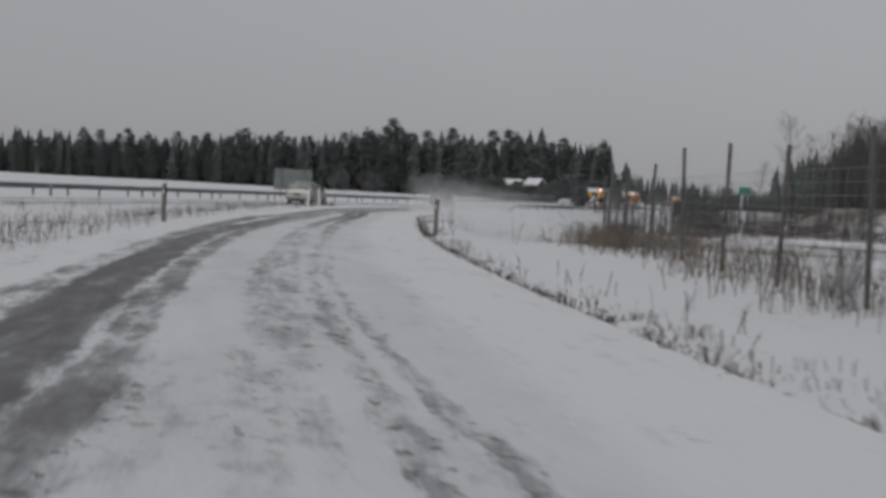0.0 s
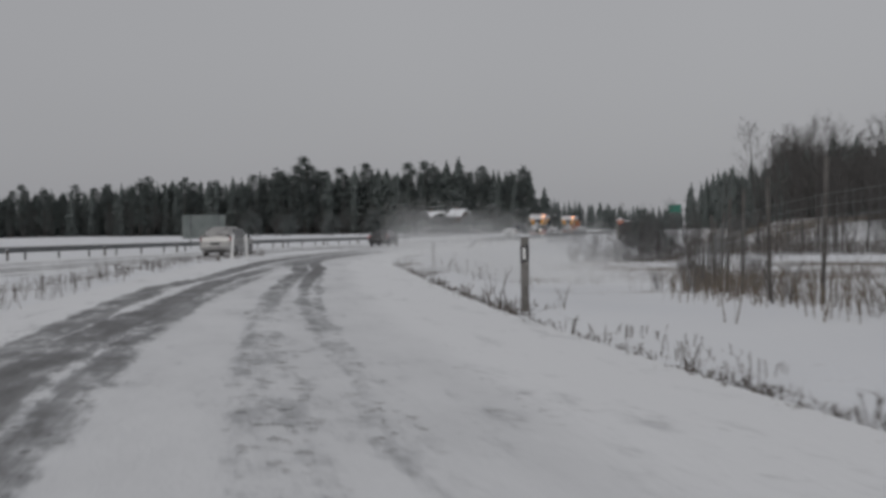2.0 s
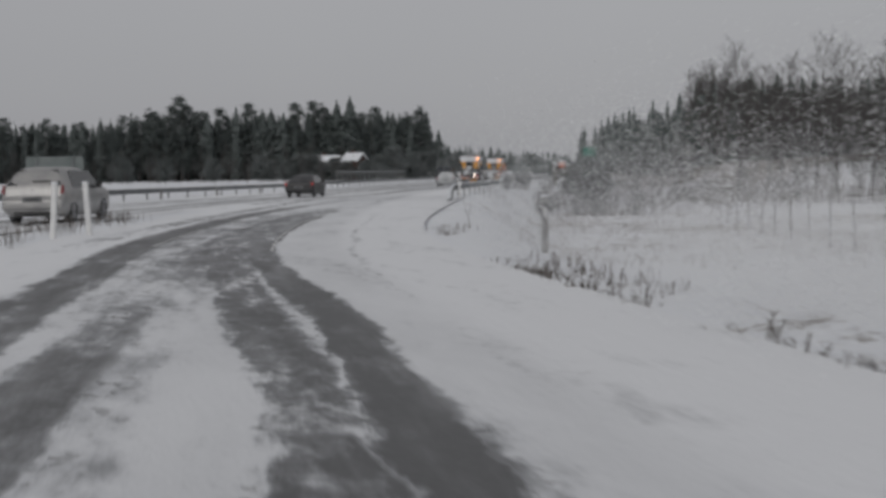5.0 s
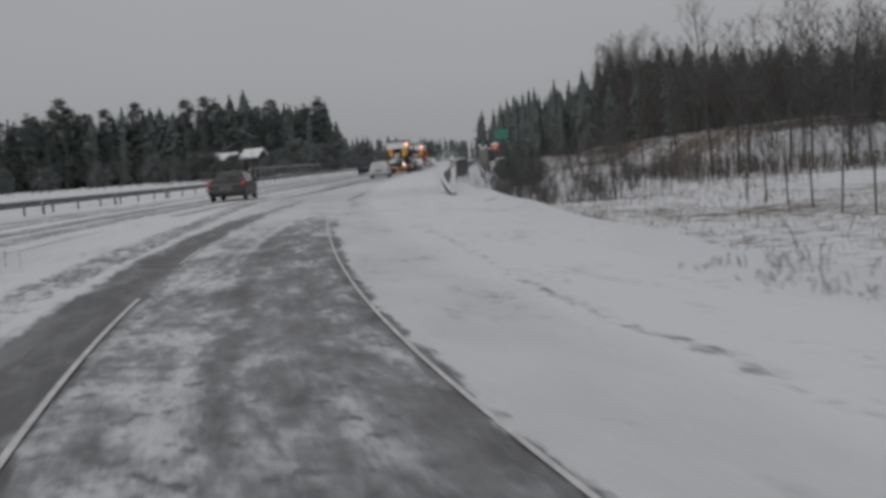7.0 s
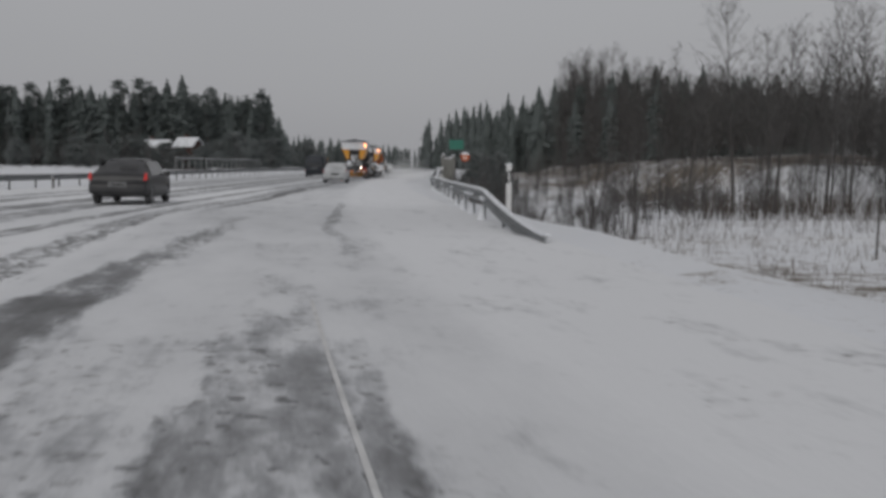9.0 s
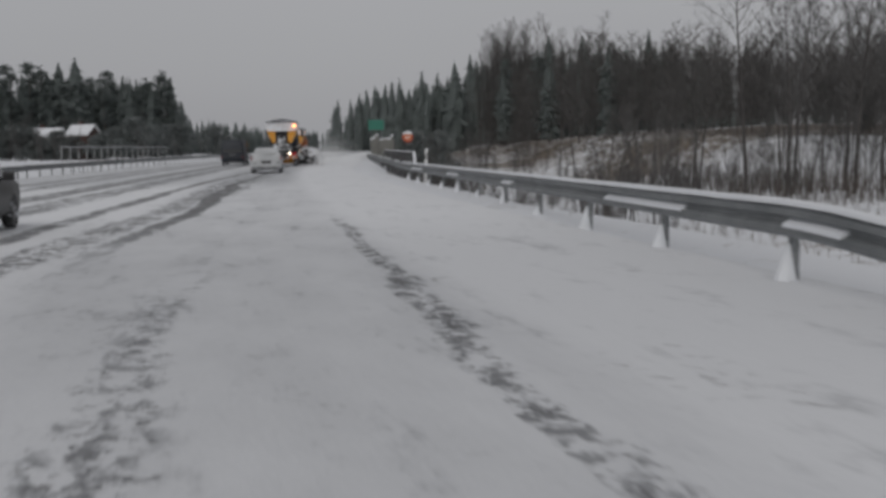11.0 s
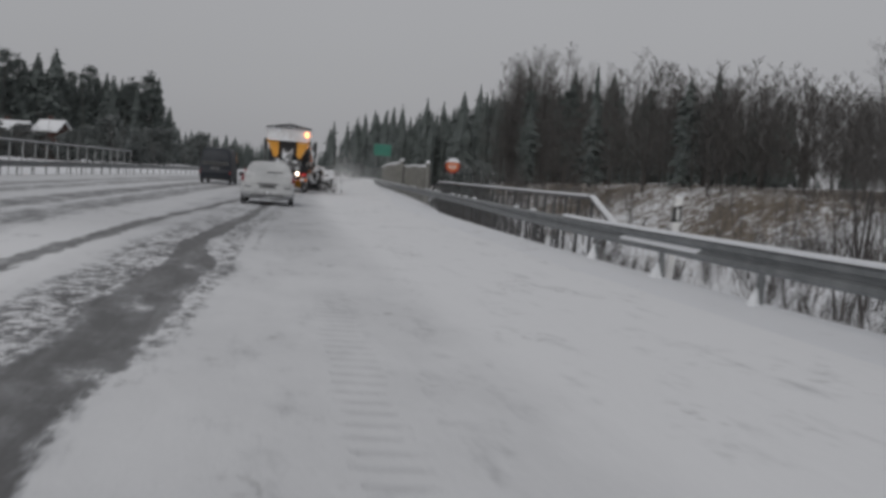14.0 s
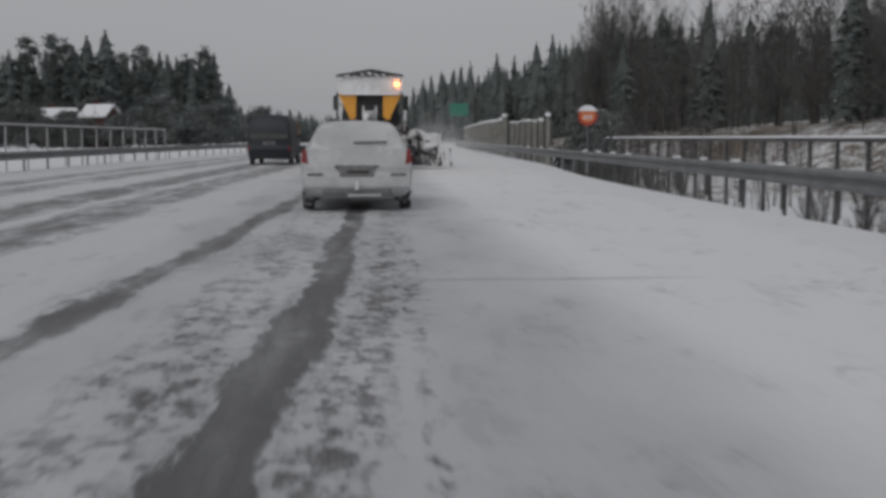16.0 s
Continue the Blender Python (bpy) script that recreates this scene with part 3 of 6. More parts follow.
def road_sheet(name, ys, edges, label, lift=0.0, cells=14):
    """A paved strip between two edges, with metres across and along kept for its wheel tracks."""
    verts, uv_l, uv_m = [], [], []
    for y in ys:
        p0, p1 = edges(y)
        for i in range(cells + 1):
            p = p0.lerp(p1, i / cells)
            rut = 0.012 * noise.noise((p.x * 2.5, p.y * 0.4, 1.0))
            verts.append((p.x, p.y, road_z(p.y) + lift + rut))
            c = Vector((lane(p.y), p.y, 0))
            uv_l.append(((p.x - c.x) * side(p.y).x, p.y))
            uv_m.append((p.x - mway(p.y), p.y))
    n = cells + 1
    faces = [(j * n + i, j * n + i + 1, (j + 1) * n + i + 1, (j + 1) * n + i) for j in range(len(ys) - 1) for i in range(cells)]
    me = bpy.data.meshes.new(name)
    me.from_pydata(verts, [], faces)
    for layer, data in (("lane", uv_l), ("mway", uv_m)):
        uv = me.uv_layers.new(name=layer)
        for loop in me.loops:
            uv.data[loop.index].uv = data[loop.vertex_index]
    us = np.array([p[0] for p in uv_l])
    vs = np.array([p[1] for p in uv_l])
    for track, rows in [(t[0], t[3]) for t in TRACKS] + [("tread", TREAD)]:
        along_v, across, half, wear = zip(*rows)
        data = np.stack((us - np.interp(vs, along_v, across), np.interp(vs, along_v, half), np.interp(vs, along_v, wear, 0.0)), 1)
        me.attributes.new(track, "FLOAT_VECTOR", "POINT").data.foreach_set("vector", data.astype(np.float32).ravel())
    me.materials.append(ROAD)
    me.polygons.foreach_set("use_smooth", [True] * len(me.polygons))
    return tagged(new(name, me), label, "road", kind="structure")


def off_lane(y, d):
    return Vector((lane(y), y, 0)) + side(y) * d


road_sheet("road_slip", axis((-240, -130, 6), (-130, -8, 1.0)), lambda y: (off_lane(y, -4.2), off_lane(y, right_edge(y))),
           "snow-covered slip road with dark wheel tracks", 0.016, 20)
road_sheet("road_motorway", axis((-240, -130, 8), (-130, -8, 2.0)), lambda y: (Vector((mway(y) - 8.6, y, 0)), Vector((mway(y) + 2.3, y, 0))),
           "slushy motorway carriageway with worn wheel tracks", 0.016)
road_sheet("road", axis((-18, 150, 1.0), (150, 400, 8), (400, 1100, 30)),
           lambda y: (Vector((mway(y) - 8.6, y, 0)), off_lane(y, right_edge(y))), "snow-covered motorway carriageway with dark wheel tracks", 0.002, 26)

# ---- woods ----


def conifer(seed, h, spread, bare=0.12, tiers=20, light=False):
    """Trunk and crown of a spruce: an uneven dark core under whorls of drooping, ragged boughs."""
    rng = random.Random(seed)
    trunk, crown = bmesh.new(), bmesh.new()
    taper, top_cone = rng.uniform(0.7, 0.9), rng.uniform(1.5, 2.6)
    tube(trunk, (0, 0, -0.6), (0, 0, h * 0.96), 0.016 * h, 0.02, 6, False)
    core = []
    for k in range(11):
        f = k / 10
        r = spread * 0.62 * min(1.0, (1 - f) * top_cone) ** taper
        core.append([crown.verts.new((r * rng.uniform(0.6, 1.2) * math.cos(a), r * rng.uniform(0.6, 1.2) * math.sin(a), h * (bare + (0.97 - bare) * f) + rng.uniform(-0.3, 0.3))) for a in np.linspace(0, 6.283, 8)[:-1]])
    for a, b in zip(core, core[1:]):
        for i in range(7):
            crown.faces.new((a[i], a[(i + 1) % 7], b[(i + 1) % 7], b[i]))
    for k in range(tiers):
        f = (k + rng.uniform(-0.4, 0.6)) / tiers
        f = min(max(f, 0.0), 0.97)
        z = h * (bare + (1 - bare) * f)
        r = spread * min(1.0, (1 - f) * top_cone) ** taper * rng.uniform(0.7, 1.15) + 0.12
        n = max(5, int((8 if light else 10) - 4 * f))
        a0 = rng.random() * 6.28
        for i in range(n):
            a = a0 + 6.283 * i / n + rng.uniform(-0.3, 0.3)
            L = r * rng.uniform(0.62, 1.1)
            zz = z + rng.uniform(-0.5, 0.5) * h / tiers
            ux, uy = math.cos(a), math.sin(a)
            droop = rng.uniform(0.25, 0.6) * L
            w = 0.42 * L + 0.22
            base = Vector((0, 0, zz + 0.2 * L))
            prev = None
            for s, wid, dz in ((0.25, 0.7, 0), (1.05, 0.3, -0.9)) if light else ((0.25, 0.5, 0), (0.6, 1.0, -0.35), (1.05, 0.08, -1.0 + rng.uniform(-0.2, 0.3))):
                c = base + Vector((ux * L * s, uy * L * s, dz * droop))
                q = Vector((-uy, ux, 0)) * w * wid * 0.5
                j = rng.uniform(-0.12, 0.12) * L
                ring = (crown.verts.new(c - q + Vector((0, 0, -0.35 * w * wid + j))), crown.verts.new(c), crown.verts.new(c + q + Vector((0, 0, -0.35 * w * wid - j))))
                if prev:
                    crown.faces.new((prev[0], prev[1], ring[1], ring[0]))
                    crown.faces.new((prev[1], prev[2], ring[2], ring[1]))
                prev = ring
            for _ in range(2 if light else 3):
                s = rng.uniform(0.4, 1.0)
                c = base + Vector((ux * L * s, uy * L * s, -droop * s))
                d = Vector((rng.uniform(-1, 1), rng.uniform(-1, 1), rng.uniform(-1.4, 0.7))) * 0.25 * (L + 0.4)
                e = Vector((-uy, ux, 0)) * 0.10 * (L + 0.3)
                crown.faces.new((crown.verts.new(c - e), crown.verts.new(c + e), crown.verts.new(c + d)))
    trunks = [trunk]
    tip = [crown.verts.new((0.18 * math.cos(t), 0.18 * math.sin(t), h * 0.94)) for t in (0, 2.1, 4.2)]
    top = crown.verts.new((0, 0, h))
    for i in range(3):
        crown.faces.new((tip[i], tip[(i + 1) % 3], top))
    return trunks, crown


def clump_tree(seed, h, spread, bare, clumps=46, tufts=46):
    """A pine or a dense bush: crooked limbs carrying uneven clumps of needle tufts, with gaps between."""
    rng = random.Random(seed)
    trunk, crown = bmesh.new(), bmesh.new()
    p, lean = Vector((0, 0, -0.5)), Vector((rng.uniform(-0.04, 0.04), rng.uniform(-0.04, 0.04), 1))
    for s in range(5):
        q = p + (lean + Vector((rng.uniform(-0.05, 0.05), rng.uniform(-0.05, 0.05), 0))).normalized() * h * 0.19
        tube(trunk, p, q, 0.018 * h * (1 - 0.19 * s), 0.018 * h * (1 - 0.19 * (s + 1)), 6, False)
        p = q
    for _ in range(clumps):
        f = rng.random()
        z = h * (bare + (0.97 - bare) * f)
        wide = spread * (math.sin(math.pi * min(0.12 + 0.86 * f, 1.0)) ** 0.6)
        a, d = rng.random() * 6.283, wide * math.sqrt(rng.random())
        c = Vector((d * math.cos(a), d * math.sin(a), z))
        root = Vector((0.02 * h * math.cos(a), 0.02 * h * math.sin(a), max(z - 0.4 * d, 0.1 * h)))
        tube(crown, root, c, 0.004 * h, 0.002 * h, 3, False)
        rc = spread * rng.uniform(0.2, 0.36)
        for _ in range(tufts):
            o = Vector((rng.gauss(0, 0.5), rng.gauss(0, 0.5), rng.gauss(0, 0.34))) * rc
            t = Vector((rng.uniform(-1, 1), rng.uniform(-1, 1), rng.uniform(-0.3, 1.0))).normalized() * rc * rng.uniform(0.35, 0.6)
            e = t.cross(Vector((rng.uniform(-1, 1), rng.uniform(-1, 1), rng.uniform(-1, 1)))).normalized() * rc * 0.14
            crown.faces.new((crown.verts.new(c + o - e), crown.verts.new(c + o + e), crown.verts.new(c + o + t)))
    return [trunk], crown


def bare_tree(seed, h, lean=0.0, spread=0.5, stems=1, depth=4, fine=1.0, clear=1, reach=(0.3, 0.46), thin=0.008):
    """Trunk and a crown of bare limbs and twigs."""
    rng = random.Random(seed)
    trunks, crown = [bmesh.new() for _ in range(stems)], bmesh.new()

    def twig(p, d, length, r, level, trunk=None):
        bm = trunk if level == 0 else crown
        if level == depth:
            e = d.cross(Vector((rng.uniform(-1, 1), rng.uniform(-1, 1), rng.uniform(-1, 1)))).normalized() * max(r, thin) * 1.3
            crown.faces.new((crown.verts.new(p - e), crown.verts.new(p + e), crown.verts.new(p + d * length + Vector((0, 0, rng.uniform(-0.1, 0.2) * length)))))
            return
        segs = 4 if level == 0 else (3 if level < 2 else 2)
        for s in range(segs):
            d2 = (d + Vector((rng.uniform(-1, 1), rng.uniform(-1, 1), rng.uniform(-0.2, 0.7))) * (0.05 if level == 0 else 0.18)).normalized()
            q = p + d2 * (length / segs)
            r2 = r * (0.80 if level == 0 else 0.66)
            tube(bm, p, q, r, max(r2, 0.75 * thin), 6 if level == 0 else 3, False)
            kids = int((2.2 if level == 0 else (2.6 if level < 3 else 1.6)) * fine + rng.random())
            if level < depth and (level > 0 or s >= clear):
                for _ in range(kids):
                    a = rng.random() * 6.28
                    out = Vector((math.cos(a), math.sin(a), rng.uniform(0.5, 1.2) if level < 2 else rng.uniform(0.0, 0.9)))
                    nd_ = (d2 * rng.uniform(0.5, 0.9) + out * spread).normalized()
                    twig(p.lerp(q, rng.random()), nd_, length * rng.uniform(*reach) * (0.9 if level == 0 else 1.15), max(r2 * 0.34, thin), level + 1)
            p, d, r = q, d2, r2
        if level < depth:
            for _ in range(2):
                twig(p, (d + Vector((rng.uniform(-1, 1), rng.uniform(-1, 1), 0.4)) * 0.5).normalized(), length * 0.35, r * 0.7, level + 1)

    for s in range(stems):
        a = rng.random() * 6.28
        off = 0.35 * (stems > 1)
        d = Vector((lean + 0.12 * (stems > 1) * math.cos(a) * 1.6, 0.12 * (stems > 1) * math.sin(a) * 1.6, 1)).normalized()
        twig(Vector((off * math.cos(a), off * math.sin(a), -0.4)), d, h * rng.uniform(0.72, 0.85), 0.0065 * h + 0.012, 0, trunks[s])
    top = max(v.co.z for v in crown.verts)
    fit = Matrix.Diagonal((1, 1, h / top, 1))
    for t in trunks:
        t.transform(fit)
    crown.transform(fit)
    return trunks, crown


def crown_tree(seed, h, bare, spread, limbs, subs, twigs, thin, stems=1, steep=0.0):
    """A leafless broadleaf tree: bending stems, arching limbs, branches and very fine twigs in a rounded, uneven crown."""
    rng = random.Random(seed)
    trunks, crown = [], bmesh.new()

    def sliver(a, b, w):
        e = (b - a).cross(Vector((rng.uniform(-1, 1), rng.uniform(-1, 1), rng.uniform(-1, 1)))).normalized() * w
        crown.faces.new((crown.verts.new(a - e), crown.verts.new(a + e), crown.verts.new(b)))

    for k in range(stems):
        trunk = bmesh.new()
        a0 = rng.random() * 6.283
        tilt = 0.16 * (stems > 1)
        hh = h * (1.0 if k == 0 else rng.uniform(0.7, 0.97))
        p = Vector((0.3 * math.cos(a0), 0.3 * math.sin(a0), -0.4)) if stems > 1 else Vector((0, 0, -0.4))
        d = Vector((tilt * math.cos(a0), tilt * math.sin(a0), 1)).normalized()
        line = [p]
        for i in range(6):
            d = (d + Vector((rng.uniform(-1, 1), rng.uniform(-1, 1), 0.5)) * 0.05).normalized()
            line.append(line[-1] + d * (hh * 0.96 + 0.4) / 6)
        r0 = 0.0075 * h + 0.01 if stems == 1 else 0.006 * h + 0.01
        for i in range(6):
            tube(trunk, line[i], line[i + 1], r0 * (1 - i / 6.3), r0 * (1 - (i + 1) / 6.3), 6, False)
        trunks.append(trunk)
        for n in range(limbs):
            f = (n + rng.random()) / limbs
            g = bare + (0.98 - bare) * f
            j = min(int(g * 6), 5)
            root = line[j].lerp(line[j + 1], g * 6 - j)
            L = spread * (math.sin(math.pi * min(0.2 + 0.74 * f, 1.0)) ** 0.8) * rng.uniform(0.65, 1.2) + 0.25
            a = n * 2.4 + rng.uniform(-0.5, 0.5)
            lift = 0.55 + steep + 0.9 * f + rng.uniform(-0.2, 0.25)
            dd = Vector((math.cos(a), math.sin(a), lift)).normalized()
            q, r = root, max(0.0022 * h * (1.1 - 0.7 * f), thin * 1.5)
            pts = [q]
            for i in range(3):
                dd = (dd + Vector((rng.uniform(-1, 1), rng.uniform(-1, 1), rng.uniform(-0.1, 0.6))) * 0.22).normalized()
                w = q + dd * L / 3
                tube(crown, q, w, r * (1 - i * 0.3), max(r * (0.7 - i * 0.3), thin), 3, False)
                q = w
                pts.append(q)
            for m in range(subs):
                t = 0.2 + 0.8 * (m + rng.random()) / subs
                i = min(int(t * 3), 2)
                b0 = pts[i].lerp(pts[i + 1], t * 3 - i)
                out = Vector((rng.uniform(-1, 1), rng.uniform(-1, 1), rng.uniform(-0.35, 0.9)))
                bd = (dd * 0.55 + out * 0.75).normalized()
                bl = L * rng.uniform(0.22, 0.5) * (1.15 - 0.5 * t) + 0.15
                b1 = b0 + bd * bl
                sliver(b0, b1, thin * 1.2)
                for _ in range(twigs):
                    c0 = b0.lerp(b1, rng.uniform(0.2, 1.0))
                    td = (bd * 0.7 + Vector((rng.uniform(-1, 1), rng.uniform(-1, 1), rng.uniform(-0.5, 0.8)))).normalized()
                    sliver(c0, c0 + td * bl * rng.uniform(0.3, 0.7), thin * 0.7)
    return trunks, crown


def tree_proto(name, label, made, barkm, crownm, group, category="tree"):
    root = thing(name, label, category, group)
    for t in made[0]:
        part("trunk" if len(made[0]) == 1 else "stem", t, barkm, root)
    part("crown", made[1], crownm, root)
    return root


SPRUCES = [tree_proto("spruce_tree", "tall dark green spruce at the edge of the snowy wood", conifer(11 + i, 20, 2.2 + 0.35 * (i % 3), 0.06 + 0.05 * (i % 2), 30), BARK, NEEDLES, "wood edge spruces") for i in range(5)]
PINES = [tree_proto("pine_tree", "tall dark pine with a ragged full crown", clump_tree(31 + i, 20, 2.7, 0.1 + 0.05 * i, 96, 46), BARK, NEEDLES, "wood edge pines") for i in range(3)]
FROSTED = [tree_proto("frosted_bush", "rounded evergreen bush dusted with frost and snow", clump_tree(41 + i, 6, 2.6, 0.1, 60, 50), BARK, NEEDLES_FROST, "frosted bushes", "bush") for i in range(3)]
BIRCHES = [tree_proto("birch_tree", "bare leafless birch with fine dark twigs", crown_tree(51 + i, 14, 0.3 + 0.05 * i, 2.5, 30, 8, 6, 0.009), BARK, TWIG, "bare trees by the stream") for i in range(4)]
FAR_BIRCH = [tree_proto("birch_tree", "bare leafless birch on the wooded hill", crown_tree(151 + i, 14, 0.14, 2.3 + 0.2 * i, 17, 6, 5, 0.027), BARK, TWIG, "bare trees on the hill") for i in range(5)]
HILL_BIRCH = [tree_proto("birch_tree", "tall bare broadleaf tree on the hilltop", crown_tree(171 + i, 25, 0.18, 3.4 + 0.3 * i, 28, 8, 6, 0.017), BARK, TWIG, "bare trees on the hill") for i in range(3)]
ALDERS = [tree_proto("alder_tree", "bare leafless alder of several thin stems", crown_tree(71 + i, 9, 0.3, 1.2, 12, 6, 5, 0.009, 3, 0.5), BARK, TWIG, "bare trees by the stream") for i in range(3)]
BUSHES = [tree_proto("willow_bush", "leafless brown willow bush in the snow", bare_tree(91 + i, 3.0, 0.0, 0.55, 6, 2, 1.0), TWIG, TWIG, "bushes on the verge", "bush") for i in range(3)]

planted = {}


def plant(protos, x, y, scale, rng, z=None, sx=1.0):
    """Sets a tree on the land; the first use of each kind takes the built one itself."""
    proto = rng.choice(protos)
    m = Matrix.Translation((x, y, (land_z(x, y) if z is None else z) - 0.1)) @ Matrix.Rotation(rng.random() * 6.28, 4, "Z")
    if proto.name not in planted:
        planted[proto.name] = True
        proto.matrix_basis = m
        ob = proto
    else:
        ob = copy_thing(proto, m)
    s = scale * rng.uniform(0.85, 1.15)
    ob.scale = (s * sx, s * sx, s)
    return ob


rng = random.Random(5)
# the wood across the motorway: an edge of single trees
for i in range(120):
    x = -46 - 285 * (i / 119) + rng.uniform(-2, 2)
    y = 352 + rng.uniform(0, 10) + 0.03 * (x + 46)
    tall = rng.uniform(1.16, 1.3) * (1.0 - 0.26 * step01(-x, 120, 300))
    plant(PINES if rng.random() < 0.6 else SPRUCES, x, y, tall * rng.choice((0.9, 1.0, 1.0, 1.04)), rng, sx=1.15)
for x, s in ((-33.6, 0.34), (-34.8, 0.5), (-36, 0.7), (-37.2, 0.9), (-38.6, 1.1), (-40, 1.18), (-41.3, 1.2), (-42.6, 1.02), (-43.8, 1.1), (-45.2, 1.14), (-47, 1.16), (-44.6, 0.8), (-42, 0.6)):
    plant(PINES if s != 1.1 else SPRUCES, x, 350 + rng.uniform(0, 8), s, rng, sx=1.15)
plant(SPRUCES, -46.5, 463, 1.12, rng)
# low frosted trees by the houses
for x, y, s in ((-50, 246, 1.05), (-46.5, 245, 0.8), (-53.8, 247, 0.95), (-57.5, 248, 1.1), (-48.2, 244, 0.7), (-52, 244, 0.75), (-61, 249, 1.0), (-43, 245, 0.85), (-40.5, 243, 0.95), (-33, 236, 1.25), (-29.5, 240, 1.15), (-36, 239, 1.2), (-26, 250, 1.1), (-62, 241, 0.8), (-55, 238, 0.5), (-66, 243, 0.9), (-70, 246, 1.0), (-20, 270, 1.2), (-31, 262, 1.4), (-38.5, 247, 1.1), (-84, 250, 1.2), (-96, 246, 1.1), (-110, 252, 1.2)):
    plant(FROSTED, x, y, s, rng, sx=1.2)
for x, y, s in ((11.8, 121, 0.85), (10.6, 118.5, 0.4), (13.4, 126, 1.0), (15.5, 133, 1.1)):
    plant(FROSTED, x, y, s, rng, sx=0.8)
for i in range(40):
    y = rng.uniform(106, 160)
    x = 11 + (y - 106) * 0.13 + abs(rng.gauss(0, 3.5))
    plant(ALDERS if i % 3 else BUSHES, x, y, rng.uniform(0.4, 0.75), rng)
for i in range(18):
    plant(ALDERS, -76 + 2.2 * i + rng.uniform(-0.8, 0.8), 243 + rng.uniform(-4, 3), rng.uniform(0.55, 0.8), rng)
for i in range(26):
    plant(ALDERS, -120 + i * 4.4 + rng.uniform(-2, 2), 226 + rng.uniform(-8, 10), rng.uniform(0.5, 0.8), rng)

# the hillside wood on the right: its edge, spruces among bare trees


def along(path, f):
    k = f * (len(path) - 1)
    i = min(int(k), len(path) - 2)
    return Vector(path[i]).lerp(Vector(path[i + 1]), k - i)


def growth(y, x=0.0):
    """How tall the hill's trees stand: low scrub in the south and east, full height to the north."""
    return (0.46 + 0.54 * step01(y, 92, 156) + 0.3 * step01(y, 200, 280)) * (1.0 - 0.6 * step01(x, 56, 96))


for i in range(170):
    p = along(EDGE[1:13], rng.random() ** 0.9)
    d = rng.random() ** 1.2 * 26
    x, y = p.x + 0.75 * d + rng.uniform(-2, 2), p.y + 0.6 * d + rng.uniform(-3, 3)
    if rng.random() < 0.04 + 0.13 * (d > 9):
        plant(SPRUCES if rng.random() < 0.7 else PINES, x, y, rng.uniform(0.5, 0.85) * growth(p.y, x), rng)
    else:
        plant(FAR_BIRCH, x, y, rng.uniform(0.78, 1.08) * growth(p.y, x), rng)
# thicket at the foot of the slope
for i in range(40):
    p = along(((20, 112), (24, 140), (30, 180), (36, 230), (40, 290)), rng.random())
    plant(ALDERS, p.x + rng.uniform(-3, 6), p.y + rng.uniform(-5, 5), rng.uniform(0.35, 0.7), rng)
# the tall group on the hilltop
for x, y, s in ((70, 287, 1.08), (72, 291, 1.0), (65.6, 306, 1.12), (68, 300, 1.0), (82, 254, 0.7), (79, 262, 0.78), (75, 275, 0.92), (88, 250, 0.62), (60, 298, 1.1), (54, 304, 1.15), (57, 294, 1.08), (63, 290, 1.02), (76, 284, 0.95), (92, 262, 0.6), (98, 245, 0.55)):
    plant(SPRUCES, x, y, s * 1.12, rng)
for x, y in ((48, 302), (50, 298), (51, 306), (53, 299), (49, 292), (55, 288), (58, 301), (61, 284), (66, 280), (52, 284), (57, 276), (71, 272)):
    plant(HILL_BIRCH, x, y, rng.uniform(1.08, 1.24), rng)
for i in range(30):
    plant(HILL_BIRCH, rng.uniform(47, 70), rng.uniform(266, 312), rng.uniform(0.92, 1.14), rng)
for i in range(22):
    plant(HILL_BIRCH, rng.uniform(45.5, 57), rng.uniform(284, 310), rng.uniform(1.05, 1.2), rng)
# bare trees and bushes along the stream
for x, y, s in ((29.6, 75, 1.12), (31.6, 73, 1.2), (33.4, 76, 1.15), (36.8, 74, 1.15), (39.3, 75, 1.2), (43.2, 76, 1.22), (27.6, 84, 0.62), (46, 78, 1.15), (50, 82, 1.2), (24.5, 70, 0.8), (35, 82, 1.0),
                (18.5, 60, 0.55), (16.5, 57, 0.5), (21.5, 66, 0.62), (54, 76, 1.2), (59, 80, 1.15), (64, 74, 1.2), (70, 79, 1.25), (77, 72, 1.2), (41, 84, 1.1), (31, 90, 0.9)):
    plant(BIRCHES, x, y, s, rng)
for i in range(64):
    y = rng.uniform(66, 96)
    plant(ALDERS if i % 3 else BIRCHES, rng.uniform(30, 48) + (y - 66) * 0.5 if i % 2 else rng.uniform(48, 100), y, rng.uniform(0.5, 0.95) * (1.0 if i % 3 else 0.75), rng)
for i in range(22):
    f = rng.random()
    x = 13 + 24 * f + rng.uniform(-1.5, 1.5)
    y = 46 + 30 * f + rng.uniform(-5, 14)
    plant(ALDERS, x, y, rng.uniform(0.45, 0.85), rng)
for i in range(22):
    x, y = rng.uniform(20, 60), rng.uniform(84, 112)
    plant(ALDERS, x, y, rng.uniform(0.4, 0.7), rng)
for i in range(40):
    plant(BUSHES if i % 3 else ALDERS, rng.uniform(11, 44), rng.uniform(66, 124), rng.uniform(0.4, 0.8) * (1.0 if i % 3 else 0.6), rng)
for i in range(48):
    y = rng.uniform(62, 106)
    plant(BUSHES if i % 4 else ALDERS, 8.5 + (y - 62) * 0.1 + rng.uniform(0, 20), y, rng.uniform(0.5, 1.0) * (1.0 if i % 4 else 0.5), rng)
